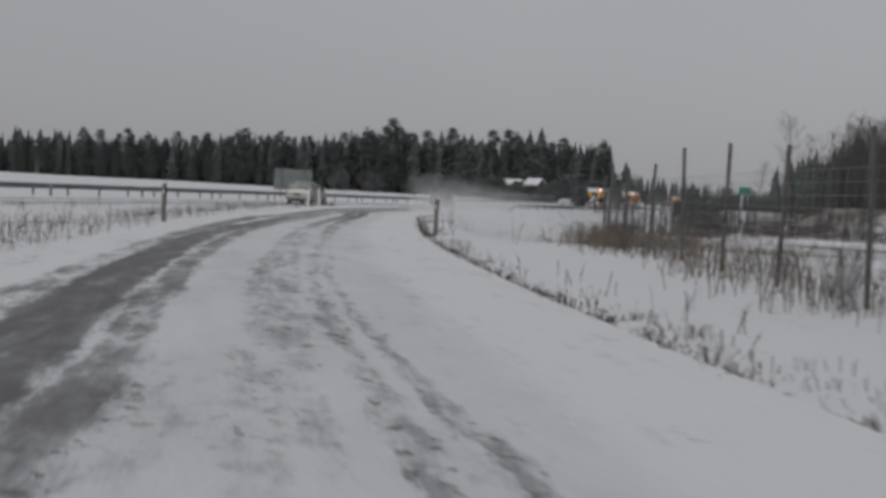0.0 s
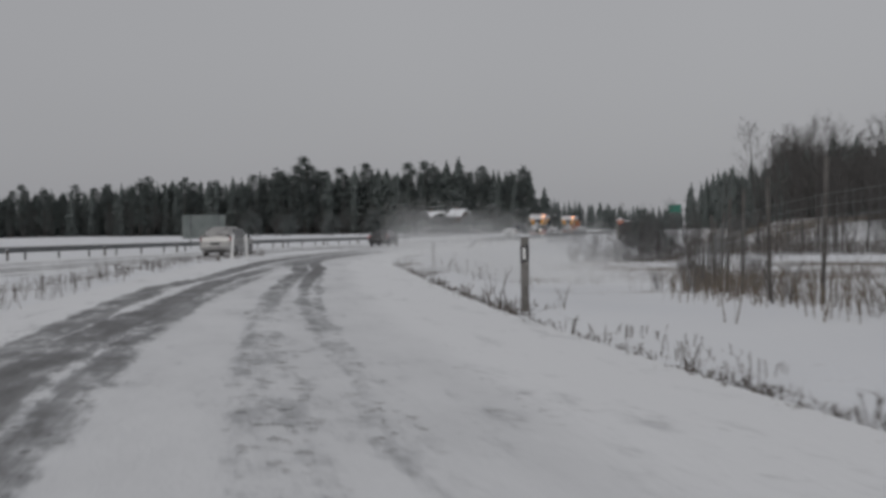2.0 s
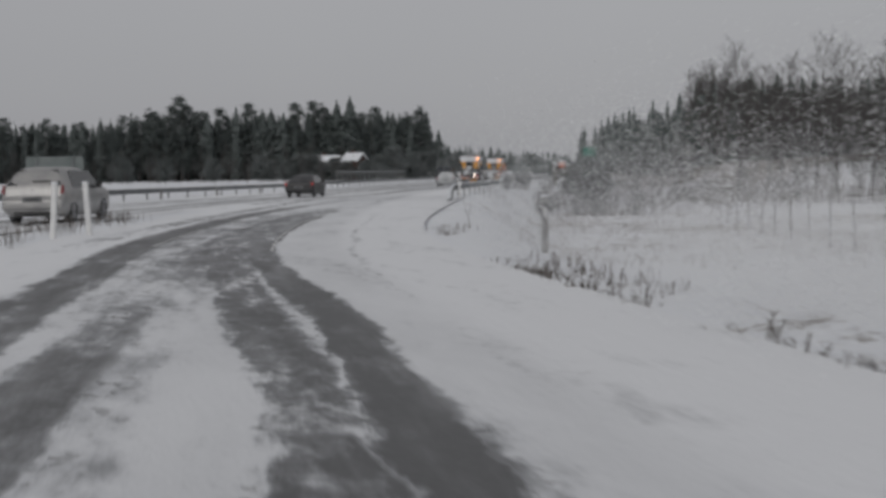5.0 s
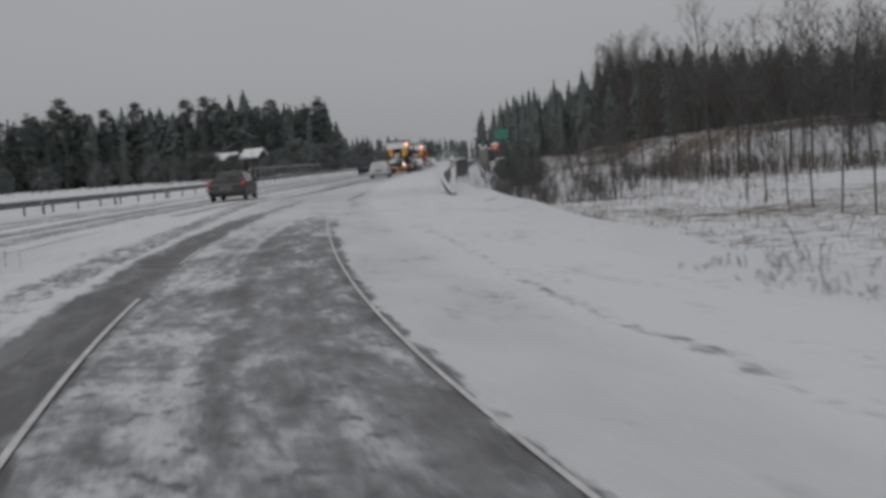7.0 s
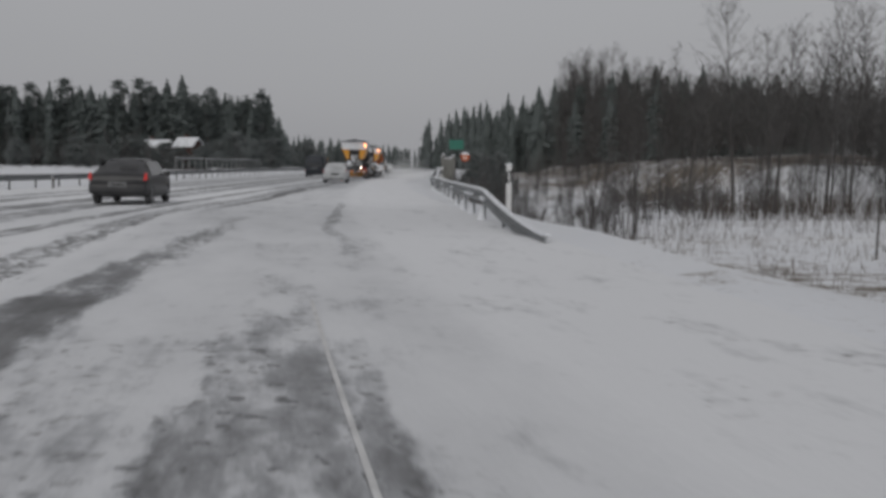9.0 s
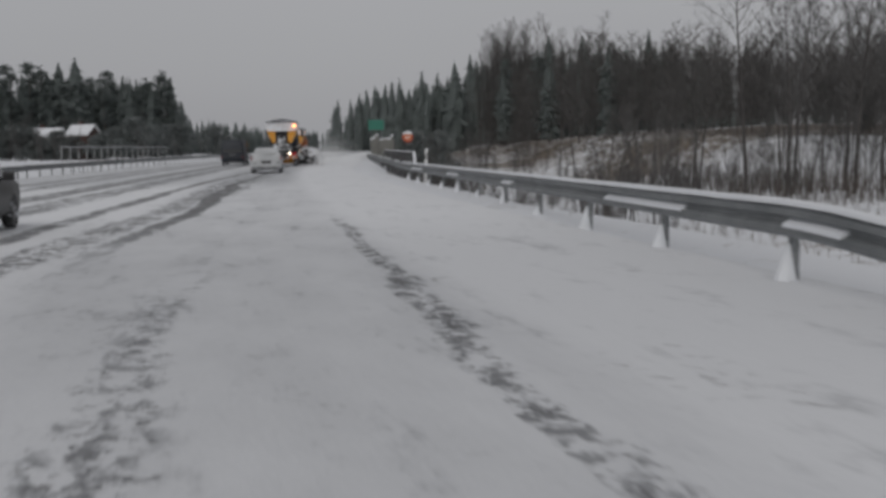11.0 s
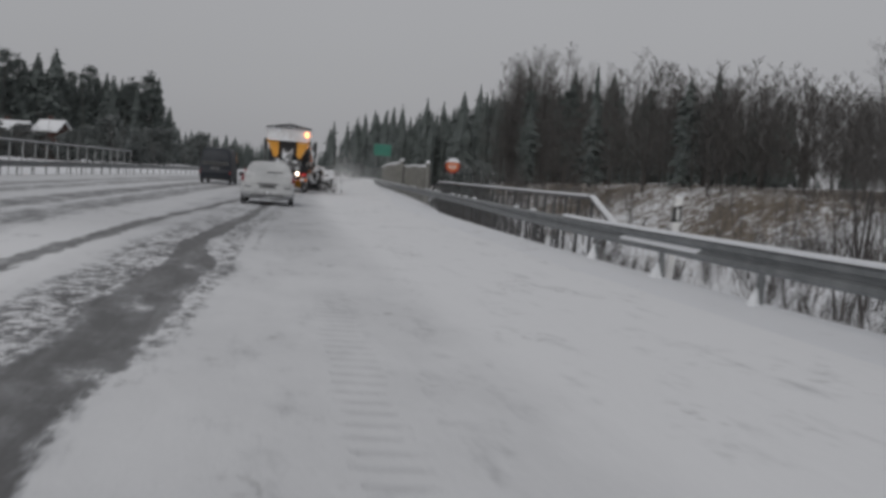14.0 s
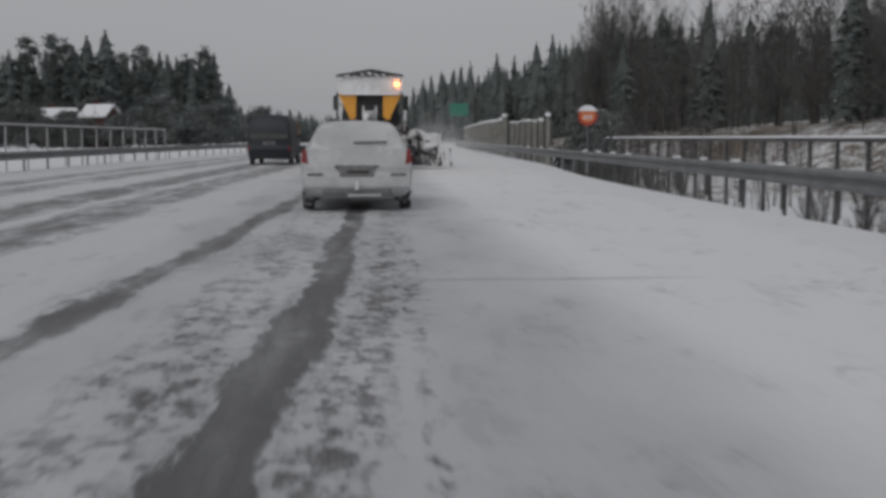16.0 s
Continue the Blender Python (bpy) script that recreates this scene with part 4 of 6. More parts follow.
for i in range(56):
    f = rng.random()
    x = rng.uniform(7.5, 13) if i % 2 else 12 + 30 * f
    y = rng.uniform(44, 112) if i % 2 else 44 + 36 * f + rng.uniform(0, 25)
    plant(BUSHES, x, y, rng.uniform(0.45, 0.9), rng)
for i in range(22):
    p = along(((30, -84), (26.1, -71), (22, -60), (20.2, -44), (20.6, -34)), rng.random())
    plant(BUSHES, p.x + rng.gauss(0.3, 0.6), p.y + rng.gauss(0, 0.8), rng.uniform(0.2, 0.42), rng)


def wood(name, label, spots, protos, material):
    """Deep wood, too many trees to count: many copies joined into one mesh."""
    verts, faces, base = [], [], 0
    cache = {}
    for p in protos:
        me = [c for c in p.children if c.name.startswith("crown")][0].data
        co = np.empty(len(me.vertices) * 3)
        me.vertices.foreach_get("co", co)
        cache[p.name] = (co.reshape(-1, 3), [tuple(f.vertices) for f in me.polygons])
    for x, y, s, r in spots:
        co, fs = cache[r.choice(protos).name]
        a = r.random() * 6.28
        c, sn = math.cos(a), math.sin(a)
        w = co @ np.array([[c, sn, 0], [-sn, c, 0], [0, 0, 1]]) * s + (x, y, land_z(x, y))
        verts.append(w)
        faces += [tuple(v + base for v in f) for f in fs]
        base += len(co)
    me = bpy.data.meshes.new(name)
    me.from_pydata(np.concatenate(verts).tolist(), [], faces)
    me.materials.append(material)
    return tagged(new(name, me), label, "woods", kind="stuff")


FAR_SPRUCE = [tree_proto("spruce_tree", "dark spruce in the distant wood", conifer(131 + i, 20, 2.2 + 0.25 * i, 0.04, 16, True), BARK, NEEDLES, "distant spruces") for i in range(5)]
for i, p in enumerate(FAR_SPRUCE):
    p.matrix_basis = pose(24 + 6 * i, 640 - 40 * i, land_z(24 + 6 * i, 640 - 40 * i))
r2 = random.Random(9)
wood("far_woods", "dense dark spruce wood behind the fields across the motorway",
     [(-50 - 304 * f, 360 + 40 * r2.random(), r2.uniform(0.95, 1.3) * (1.0 - 0.28 * step01(300 * f, 75, 250)), r2) for f in (r2.random() for _ in range(560))], FAR_SPRUCE, NEEDLES)
def hill_spots(n, lo, hi, smin, smax):
    out = []
    for _ in range(n):
        p, d = along(EDGE[1:14], r2.random()), lo + (hi - lo) * r2.random()
        out.append((p.x + 0.75 * d + r2.uniform(-6, 6), p.y + 0.62 * d + r2.uniform(-6, 6), r2.uniform(smin, smax) * growth(p.y, p.x + 0.75 * d), r2))
    return out


wood("field_thicket", "grey leafless thicket along the foot of the wood across the motorway", [(-66 - 280 * f, 347 + r2.uniform(-5, 4), r2.uniform(0.45, 1.0), r2) for f in (r2.random() for _ in range(150))], FAR_BIRCH, TWIG)
wood("hill_woods", "dense dark spruce wood on the hill beside the motorway", hill_spots(150, 34, 120, 0.45, 0.82), FAR_SPRUCE, NEEDLES)
wood("hill_thicket", "dense leafless grey-brown thicket at the foot of the wooded hill", hill_spots(620, 2, 110, 0.85, 1.1), FAR_BIRCH, TWIG)
wood("stream_thicket", "dense dark leafless thicket beyond the stream", [(r2.uniform(46, 140), r2.uniform(84, 116), r2.uniform(0.85, 1.12), r2) for _ in range(400)], FAR_BIRCH, TWIG)
wood("slope_thicket", "dense leafless brown wood on the slope above the stream", [(x, y, r2.uniform(0.58, 0.8), r2) for x, y in ((r2.uniform(38, 92), r2.uniform(96, 152)) for _ in range(520)) if from_edge(x, y) > 1.0], FAR_BIRCH, TWIG)
wood("distant_woods", "distant spruce woods along the motorway on the horizon",
     [(p.x + r2.uniform(0, 50), p.y + r2.uniform(0, 40), r2.uniform(1.4, 1.7), r2) for p in (along(((18, 700), (30, 570), (42, 480), (54, 420), (74, 385), (110, 370)), r2.random()) for _ in range(210))], FAR_SPRUCE, NEEDLES)
wood("horizon_woods", "low line of distant woods on the horizon",
     [(p.x, p.y + r2.uniform(0, 40), r2.uniform(0.7, 1.0), r2) for p in (along(((-66, 560), (-48, 640), (-16, 820), (24, 1000), (60, 1050)), r2.random()) for _ in range(140))], FAR_SPRUCE, NEEDLES)

# ---- houses across the motorway ----


def house(x, y, w, d, wall_h, roof_h, turn, wallm, label):
    root = thing("house", label, "house", "houses by the wood")
    root.matrix_basis = pose(x, y, land_z(x, y) - 0.1, 0, 0, turn)
    part("wall", prism(bmesh.new(), [(-w / 2, 0), (w / 2, 0), (w / 2, wall_h), (0, wall_h + roof_h * 0.96), (-w / 2, wall_h)], -d / 2, d / 2), wallm, root)
    for s in (-1, 1):
        bm = bmesh.new()
        slope = math.atan2(roof_h, w / 2)
        L = math.hypot(w / 2, roof_h) + 0.6
        box(bm, (0, 0, 0), (L, d + 1.0, 0.32), 0.05)
        bm.transform(Matrix.Translation((s * (w / 4 + 0.2), 0, wall_h + roof_h / 2 - 0.05)) @ Matrix.Rotation(s * slope, 4, "Y"))
        part("roof", bm, SNOW_PLAIN, root, "thick snow on the roof")
    part("chimney", box(bmesh.new(), (w * 0.12, d * 0.2, wall_h + roof_h + 0.2), (0.7, 0.7, 1.4), 0.03), WALL_HOUSE, root)
    for i in (-1, 0, 1):
        wd = part("window", box(bmesh.new(), (i * w / 3.4, -d / 2 - 0.03, wall_h * 0.55), (1.2, 0.1, 1.2), 0.02), PLASTIC_WHITE, root)
        part("pane", box(bmesh.new(), (i * w / 3.4, -d / 2 - 0.09, wall_h * 0.55), (1.0, 0.04, 1.0), 0.01), GLASS_DARK, wd)
    return root


house(-46.0, 253, 4.2, 5, 5.4, 1.8, 62, WALL_HOUSE, "dark red boarded house under a snow-covered roof")
house(-54.2, 257, 4.6, 6.0, 5.0, 1.6, 82, WALL_PALE, "pale house with a snow-covered roof")

# ---- guard rails and the bridge ----
BEAM = ((0.0, 0.0), (0.06, 0.05), (0.06, 0.10), (0.0, 0.145), (0.0, 0.175), (0.06, 0.22), (0.06, 0.27), (0.0, 0.32), (-0.015, 0.32), (0.045, 0.265), (0.045, 0.225), (-0.015, 0.18), (-0.015, 0.14), (0.045, 0.095), (0.045, 0.055), (-0.015, 0.0))


def rail_stations(ys, xf, top, face):
    out = []
    for y in ys:
        k = (xf(y + 0.5) - xf(y - 0.5))
        ax = Vector((1, -k, 0)).normalized() * face
        out.append((Vector((xf(y), y, top(y) - 0.32)), ax))
    return out


def guard_rail(label, ys, xf, top, face, spacing, post_h, snow=True, post_mat=STEEL, group="guard rails"):
    root = thing("guard_rail", label, "guard rail", group)
    part("beam", sweep(bmesh.new(), BEAM, rail_stations(ys, xf, top, face)), STEEL, root)
    y = ys[0] + 1.0
    proto = None
    while y < ys[-1] - 0.3:
        z = top(y)
        bm = box(bmesh.new(), (xf(y) - face * 0.08, y, z - post_h / 2 - 0.02), (0.07, 0.11, post_h), 0.008)
        part("post", bm, post_mat, root)
        if not snow and rng.random() < 0.55:
            part("snow_lump", box(bmesh.new(), (xf(y), y + rng.uniform(-0.3, 0.3), z + 0.02), (0.12, rng.uniform(0.15, 0.4), 0.06), 0.025), SNOW_PLAIN, root, "lump of snow on the beam")
        if snow:
            drift = bmesh.new()
            tube(drift, (xf(y) + face * 0.02, y - 0.03, z - 0.8), (xf(y) - face * 0.03, y, z - 0.8 + rng.uniform(0.22, 0.42)), rng.uniform(0.10, 0.15), 0.02, 8)
            part("snow_drift", drift, SNOW_PLAIN, root, "cone of blown snow against the post")
        y += spacing
    if snow:
        sec = [(-0.05, 0.315), (0.065, 0.31), (0.055, 0.345), (0.01, 0.37), (-0.04, 0.35)]
        part("snow_cap", sweep(bmesh.new(), sec, rail_stations(ys, xf, lambda v: top(v) + 0.01 * noise.noise((v * 1.7, 0, 0)), face)), SNOW_PLAIN, root, "ridge of snow along the top")
        for a, b in ((8.2, 9.4), (12.4, 16.2), (24, 25.5), (33, 35.6), (43.5, 47.6)):
            seg = [v for v in np.arange(a, b, 0.3) if ys[0] < v < ys[-1]]
            if len(seg) > 2:
                ledge = [(0.0, 0.135), (0.085, 0.10), (0.08, 0.135), (0.0, 0.18)]
                part("snow_ledge", sweep(bmesh.new(), ledge, rail_stations(seg, xf, top, face)), SNOW_PLAIN, root, "snow lying in the fold of the beam")
    return root


def near_rail_x(y):
    return rail_x(y) + 0.5 * step01(-y, -8, 1)


def near_rail_top(y):
    return road_z(y) + 0.74 - 0.62 * step01(-y, -9.5, -0.5)


guard_rail("galvanised steel guard rail capped with snow, bent down at its end", axis((0.5, 12, 0.5), (12, 52, 2.0)), near_rail_x, near_rail_top, -1, 4.0, 0.75)
guard_rail("grey steel guard rail along the bridge edge", axis((52.0, 88, 2.0)), rail_x, lambda y: road_z(y) + 0.74, -1, 2.54, 0.75, False, STEEL_DARK)
guard_rail("grey steel guard rail running on past the bridge", axis((88.0, 210, 3.0)), rail_x, lambda y: road_z(y) + 0.74, -1, 3.0, 0.75, False)


def median_x(y):
    return mway(y) - 8.4


guard_rail("dark steel guard rail along the middle of the motorway", axis((-120, 66, 4.0)), median_x, lambda y: road_z(y) + 0.72, 1, 4.0, 0.75, False, STEEL_DARK)
guard_rail("grey steel guard rail on the far edge of the bridge", axis((66, 180, 3.0)), median_x, lambda y: road_z(y) + 0.74, 1, 3.0, 0.78, False)


def hand_rail(label, y0, y1, xf, height, spacing, post_mat, rail_mat, slope=True):
    """Posts with a top rail, ending in a sloping bar."""
    root = thing("hand_rail", label, "railing", "bridge railings")
    ys = list(np.arange(y0, y1 + 0.01, spacing))
    sec = [(-0.06, -0.06), (0.06, -0.06), (0.06, 0.0), (-0.06, 0.0)]
    cap = [(-0.07, 0.004), (0.07, 0.004), (0.05, 0.04), (-0.04, 0.045)]
    top = [(Vector((xf(y), y, road_z(y) + height)), Vector((1, 0, 0))) for y in ys]
    part("top_rail", sweep(bmesh.new(), sec, top), rail_mat, root)
    part("snow_cap", sweep(bmesh.new(), cap, top), SNOW_PLAIN, root, "snow along the top rail")
    for y in ys:
        part("post", box(bmesh.new(), (xf(y), y, road_z(y) + height / 2 - 0.18), (0.06, 0.07, height + 0.3), 0.006), post_mat, root)
    if slope:
        for a, b in ((y0, y0 - 2.6), (y1, y1 + 1.2)):
            bar = [(Vector((xf(a), a, road_z(a) + height)), Vector((1, 0, 0))), (Vector((xf(b) - 0.2, b, road_z(b) + 0.72)), Vector((1, 0, 0)))]
            if b < a:
                bar = bar[::-1]
            part("end_bar", sweep(bmesh.new(), sec, bar), rail_mat, root)
            part("snow_cap", sweep(bmesh.new(), cap, bar), SNOW_PLAIN, root, "snow along the sloping bar")
    return root


hand_rail("dark steel bridge railing with snow on its top rail", 51.5, 87.0, lambda y: rail_x(y) + 0.45, 1.2, 1.27, STEEL_DARK, STEEL_DARK)
hand_rail("pale steel railing on the far side of the bridge", 78.0, 124.0, lambda y: median_x(y) - 0.6, 1.75, 2.6, STEEL_PALE, STEEL, False)

deck = bmesh.new()
sweep(deck, [(-0.3, -1.2), (0.25, -1.2), (0.25, -0.42), (-0.3, -0.42)], [(Vector((rail_x(y) + 0.35, y, road_z(y))), Vector((1, 0, 0))) for y in axis((50, 89, 3.0))])
tagged(mesh_object("bridge_edge", deck, CONCRETE), "snowy concrete edge beam of the bridge", "bridge", kind="structure")

# ---- screens and signs past the bridge ----


def screen(y0, y1, xs, h, label, step, width):
    """Broad pale posts, each under a lump of snow, with dark boards set back between them."""
    root = thing("noise_screen", label, "fence", "screens past the bridge")
    y, first = y0, True
    while y < y1:
        x, zg = float(np.interp(y, *xs)), road_z(y)
        slope = float(np.interp(y + 1, *xs)) - x
        hh = h + (0.28 if first else rng.uniform(-0.05, 0.06))
        part("panel", box(bmesh.new(), (x + 0.3 + slope * step / 2, y + step / 2, zg + h / 2 - 0.66), (0.07, step - 0.02, h + 0.94), 0.01), SCREEN_WOOD, root)
        part("post", box(bmesh.new(), (x, y, zg + hh / 2 - 0.7), (width, 0.22, hh + 1.3), 0.012), SCREEN_POST, root)
        lump = box(bmesh.new(), (x, y, zg + hh - 0.02), (width * 1.2, 0.4, rng.uniform(0.12, 0.22)), 0.05)
        part("snow_cap", lump, SNOW_PLAIN, root, "lump of snow on the post")
        y, first = y + step, False
    return root


screen(116, 130, ((116, 131), (8.66, 8.25)), 2.3, "weathered wooden screen fence with broad snow-capped posts", 2.15, 0.25)
screen(131.5, 208, ((131, 150, 180, 210), (8.1, 8.7, 10.4, 12.6)), 2.55, "long weathered wooden screen fence with snow-capped posts", 2.4, 0.3)

sign = thing("round_sign", "round orange-red road sign with snow clinging to its top", "road sign")
sign.matrix_basis = pose(9.6, 109, road_z(109) - 0.4)
part("pole", tube(bmesh.new(), (0, 0.06, 0), (0, 0.06, 3.05), 0.035, n=10), STEEL, sign)
disc = part("disc", tube(bmesh.new(), (0, 0.03, 2.75), (0, 0, 2.75), 0.52, n=36), SIGN_RED, sign)
part("face", tube(bmesh.new(), (0, -0.005, 2.75), (0, -0.012, 2.75), 0.40, n=36), SIGN_ORANGE, disc)
for i, w in ((-1, 0.09), (0, 0.07), (1, 0.09)):
    part("bar", box(bmesh.new(), (i * 0.17, -0.02, 2.68), (w, 0.012, 0.3), 0.004), LINE_PAINT, disc, "pale bar of unreadable writing")
cap = bmesh.new()
prism(cap, [(0.55 * math.cos(a), 2.75 + 0.55 * math.sin(a)) for a in np.linspace(0.45, math.pi - 0.45, 16)], -0.05, 0.06)
part("snow_cap", cap, SNOW_PLAIN, sign, "snow stuck over the top of the disc")


def panel_sign(name, label, x, y, turn, w, h, z0, face, backm, lines):
    root = thing(name, label, "road sign")
    root.matrix_basis = pose(x, y, land_z(x, y) - 0.2, 0, 0, turn)
    for s in (-1, 1):
        part("pole", tube(bmesh.new(), (s * w * 0.32, 0.12, 0), (s * w * 0.32, 0.12, z0 + h * 0.95), 0.09, n=10), STEEL, root)
    b = part("board", box(bmesh.new(), (0, 0.03, z0 + h / 2), (w, 0.06, h), 0.02), backm, root)
    part("face", box(bmesh.new(), (0, -0.012, z0 + h / 2), (w - 0.1, 0.02, h - 0.1), 0.005), face, b)
    for i in range(lines):
        part("bar", box(bmesh.new(), (-w * 0.08, -0.03, z0 + h * (i + 1) / (lines + 1)), (w * 0.55, 0.012, h * 0.1), 0.002), PLASTIC_WHITE, b, "pale bar of unreadable writing")
    return root


panel_sign("direction_sign", "large green direction sign on two steel poles", 16.4, 262, 5, 3.6, 2.4, 5.4, SIGN_GREEN, SIGN_BACK, 0)
panel_sign("direction_sign", "back of a large grey-green direction sign", -40, 56, 205, 5.4, 3.0, 1.4, SIGN_GREEN, SIGN_BACK, 2)

# ---- posts along the verges ----


def marker_post(x, y, h, body, label, lean=(0, 0), striped=True, group="verge marker posts"):
    root = thing("marker_post", label, "marker post", group)
    root.matrix_basis = pose(x, y, land_z(x, y) - 0.05, lean[0], lean[1], 0)
    part("post", box(bmesh.new(), (0, 0, h / 2), (0.12, 0.09, h), 0.02), body, root)
    if striped:
        sl = prism(bmesh.new(), [(-0.063, h - 0.42), (0.063, h - 0.38), (0.063, h - 0.12), (-0.063, h - 0.16)], -0.05, 0.05)
        part("band", sl, PLASTIC_BLACK, root, "black slanting band")
        part("reflector", box(bmesh.new(), (0, -0.053, h - 0.27), (0.045, 0.012, 0.18), 0.004), PLASTIC_WHITE, root, "white reflector")
    part("snow_cap", box(bmesh.new(), (0, 0, h + 0.012), (0.13, 0.1, 0.04), 0.015), SNOW_PLAIN, root, "snow on top")
    return root


marker_post(18.3, -65.1, 1.27, WOOD_GREY, "grey snow-spattered marker post with a black band and reflector")
marker_post(10.3, -67.7, 1.27, WOOD_GREY, "dark grey marker post beside the grassy strip")
marker_post(9.88, -33.7, 1.22, WOOD_GREY, "grey snow-spattered marker post beside the slip road")
marker_post(-0.72, -30.6, 1.3, PLASTIC_WHITE, "white marker post leaning on the grassy strip", (0, 4), False)
marker_post(-0.35, -29.5, 1.3, PLASTIC_WHITE, "white marker post leaning back on the grassy strip", (0, -3), False)
marker_post(4.62, 7.0, 1.45, PLASTIC_WHITE, "tall white marker post with a black band behind the rail")
marker_post(4.55, 45.9, 1.42, PLASTIC_WHITE, "white marker post with a black band at the bridge", (0, 3))
for y in np.arange(-90, 50, 12.0):
    marker_post(mway(y) - 7.9, y, 0.7, WOOD_GREY, "thin grey marker post along the middle barrier", (0, 0), False, "middle barrier posts")

# ---- wildlife fence on the right ----
fence = thing("wire_fence", "tall wire fence on thin dark posts along the field", "fence")
FENCE = ((35.0, -97), (31.6, -88), (28.5, -79), (26.1, -71), (24.2, -65.5), (22.7, -60), (21.8, -52), (21.6, -42), (21.8, -32), (21.5, -20), (21.1, -7), (20.7, 8), (20.4, 26))
fence_run = np.cumsum([0.0] + [math.dist(a, b) for a, b in zip(FENCE, FENCE[1:])])
fp = [Vector((np.interp(d, fence_run, [p[0] for p in FENCE]), np.interp(d, fence_run, [p[1] for p in FENCE]))) for d in np.arange(0, fence_run[-1], 3.75)]
tops = []
for i, p in enumerate(fp):
    z = land_z(p.x, p.y)
    h = 2.5 + rng.uniform(-0.12, 0.12)
    lx, ly = rng.uniform(-0.14, 0.14), rng.uniform(-0.1, 0.1)
    part("post", tube(bmesh.new(), (p.x, p.y, z - 0.3), (p.x + lx, p.y + ly, z + h), 0.045, 0.04, 7), WOOD_DARK, fence)
    tops.append((p, z))
for k in range(10):
    bm = bmesh.new()
    for (p, z), (q, w) in zip(tops, tops[1:]):
        hz = 0.15 + k * 0.2
        tube(bm, (p.x, p.y, z + hz), (q.x, q.y, w + hz), 0.004, n=3, caps=False)
    part("wire", bm, STEEL, fence)
bm = bmesh.new()
for (p, z), (q, w) in list(zip(tops, tops[1:]))[:24]:
    for s in np.arange(0, 1, 0.09):
        a = p.lerp(q, s)
        b = z + (w - z) * s
        tube(bm, (a.x, a.y, b + 0.15), (a.x, a.y, b + 1.95), 0.003, n=3, caps=False)
part("upright_wire", bm, STEEL, fence)

# ---- dry grass and weeds ----


def weeds(name, label, spots, material, hmin, hmax, blades, spread=0.25, width=0.006):
    """Stalks with side shoots, in tufts; one object, as nobody could count them."""
    r = random.Random(len(spots) + 3)
    verts, faces = [], []
    for x, y in spots:
        z = max(land_z(x, y), -9)
        for _ in range(r.randint(max(1, blades // 2), blades)):
            bx, by = x + r.gauss(0, spread), y + r.gauss(0, spread)
            h = r.uniform(hmin, hmax)
            dx, dy = r.gauss(0, 0.38) * h, r.gauss(0, 0.38) * h
            a = r.random() * 3.14
            ex, ey = math.cos(a) * width, math.sin(a) * width
            n = len(verts)
            verts += [(bx - ex, by - ey, z - 0.05), (bx + ex, by + ey, z - 0.05), (bx + dx * 0.4 + ex, by + dy * 0.4 + ey, z + h * 0.6), (bx + dx * 0.4 - ex, by + dy * 0.4 - ey, z + h * 0.6), (bx + dx, by + dy, z + h)]
            faces += [(n, n + 1, n + 2, n + 3), (n + 3, n + 2, n + 4)]
            for _ in range(2):
                s = r.uniform(0.4, 0.8)
                n = len(verts)
                cx, cy, cz = bx + dx * s * 0.7, by + dy * s * 0.7, z + h * s
                verts += [(cx - ex, cy - ey, cz), (cx + ex, cy + ey, cz), (cx + r.gauss(0, 0.2) * h, cy + r.gauss(0, 0.2) * h, cz + h * 0.2)]
                faces.append((n, n + 1, n + 2))
    me = bpy.data.meshes.new(name)
    me.from_pydata(verts, [], faces)
    me.materials.append(material)
    return tagged(new(name, me), label, "dry grass", kind="stuff")


r3 = random.Random(21)


def verge(y0, y1, lo, hi, n, gaps=0.06):
    out = []
    for _ in range(n):
        y = r3.uniform(y0, y1)
        p = off_lane(y, right_edge(y) + r3.uniform(lo, hi))
        if noise.noise((y * 0.25, lo * 3.0, 5.0)) + r3.uniform(-0.3, 0.3) > gaps:
            out.append((p.x, p.y))
    return out


weeds("verge_grass", "dry brown grass along the snowy edge of the slip road", verge(-105, -28, 0.2, 0.7, 700), STALK, 0.04, 0.15, 8, 0.16, 0.005)
weeds("edge_grass", "low line of dead grass where the ploughed snow ends", verge(-104, -40, -0.02, 0.24, 760, -0.22), STALK, 0.04, 0.13, 8, 0.09, 0.006)
weeds("edge_stalks", "forked dead stalks at the edge of the ploughed snow", verge(-104, -40, -0.05, 0.35, 90, -0.1), STALK, 0.12, 0.3, 4, 0.05, 0.011)
weeds("verge_weeds", "dead weed stalks standing in the snow beside the slip road", verge(-105, -25, 0.5, 1.4, 80), STALK, 0.15, 0.42, 3, 0.1, 0.007)
weeds("ditch_grass", "tall dry grass in the ditch", verge(-50, -36, 1.2, 3.6, 60), STALK, 0.25, 0.65, 5, 0.35)
weeds("scattered_weeds", "scattered dead weeds in the snow above the bridge", verge(-30, 45, 1.0, 5.0, 130), STALK, 0.15, 0.6, 4, 0.2)
weeds("fence_grass", "tall straw-coloured grass along the wire fence", [(p.x + r3.gauss(-0.3, 0.8), p.y + r3.gauss(0, 0.8)) for p in (along(FENCE, r3.random() * 0.62) for _ in range(300))], STRAW, 0.3, 0.9, 7, 0.3, 0.008)
weeds("bank_grass", "low dry grass on the bank below the slip road", [(r3.uniform(9.5, 25), r3.uniform(-18, 44)) for _ in range(520)], STRAW, 0.12, 0.4, 6, 0.4, 0.009)
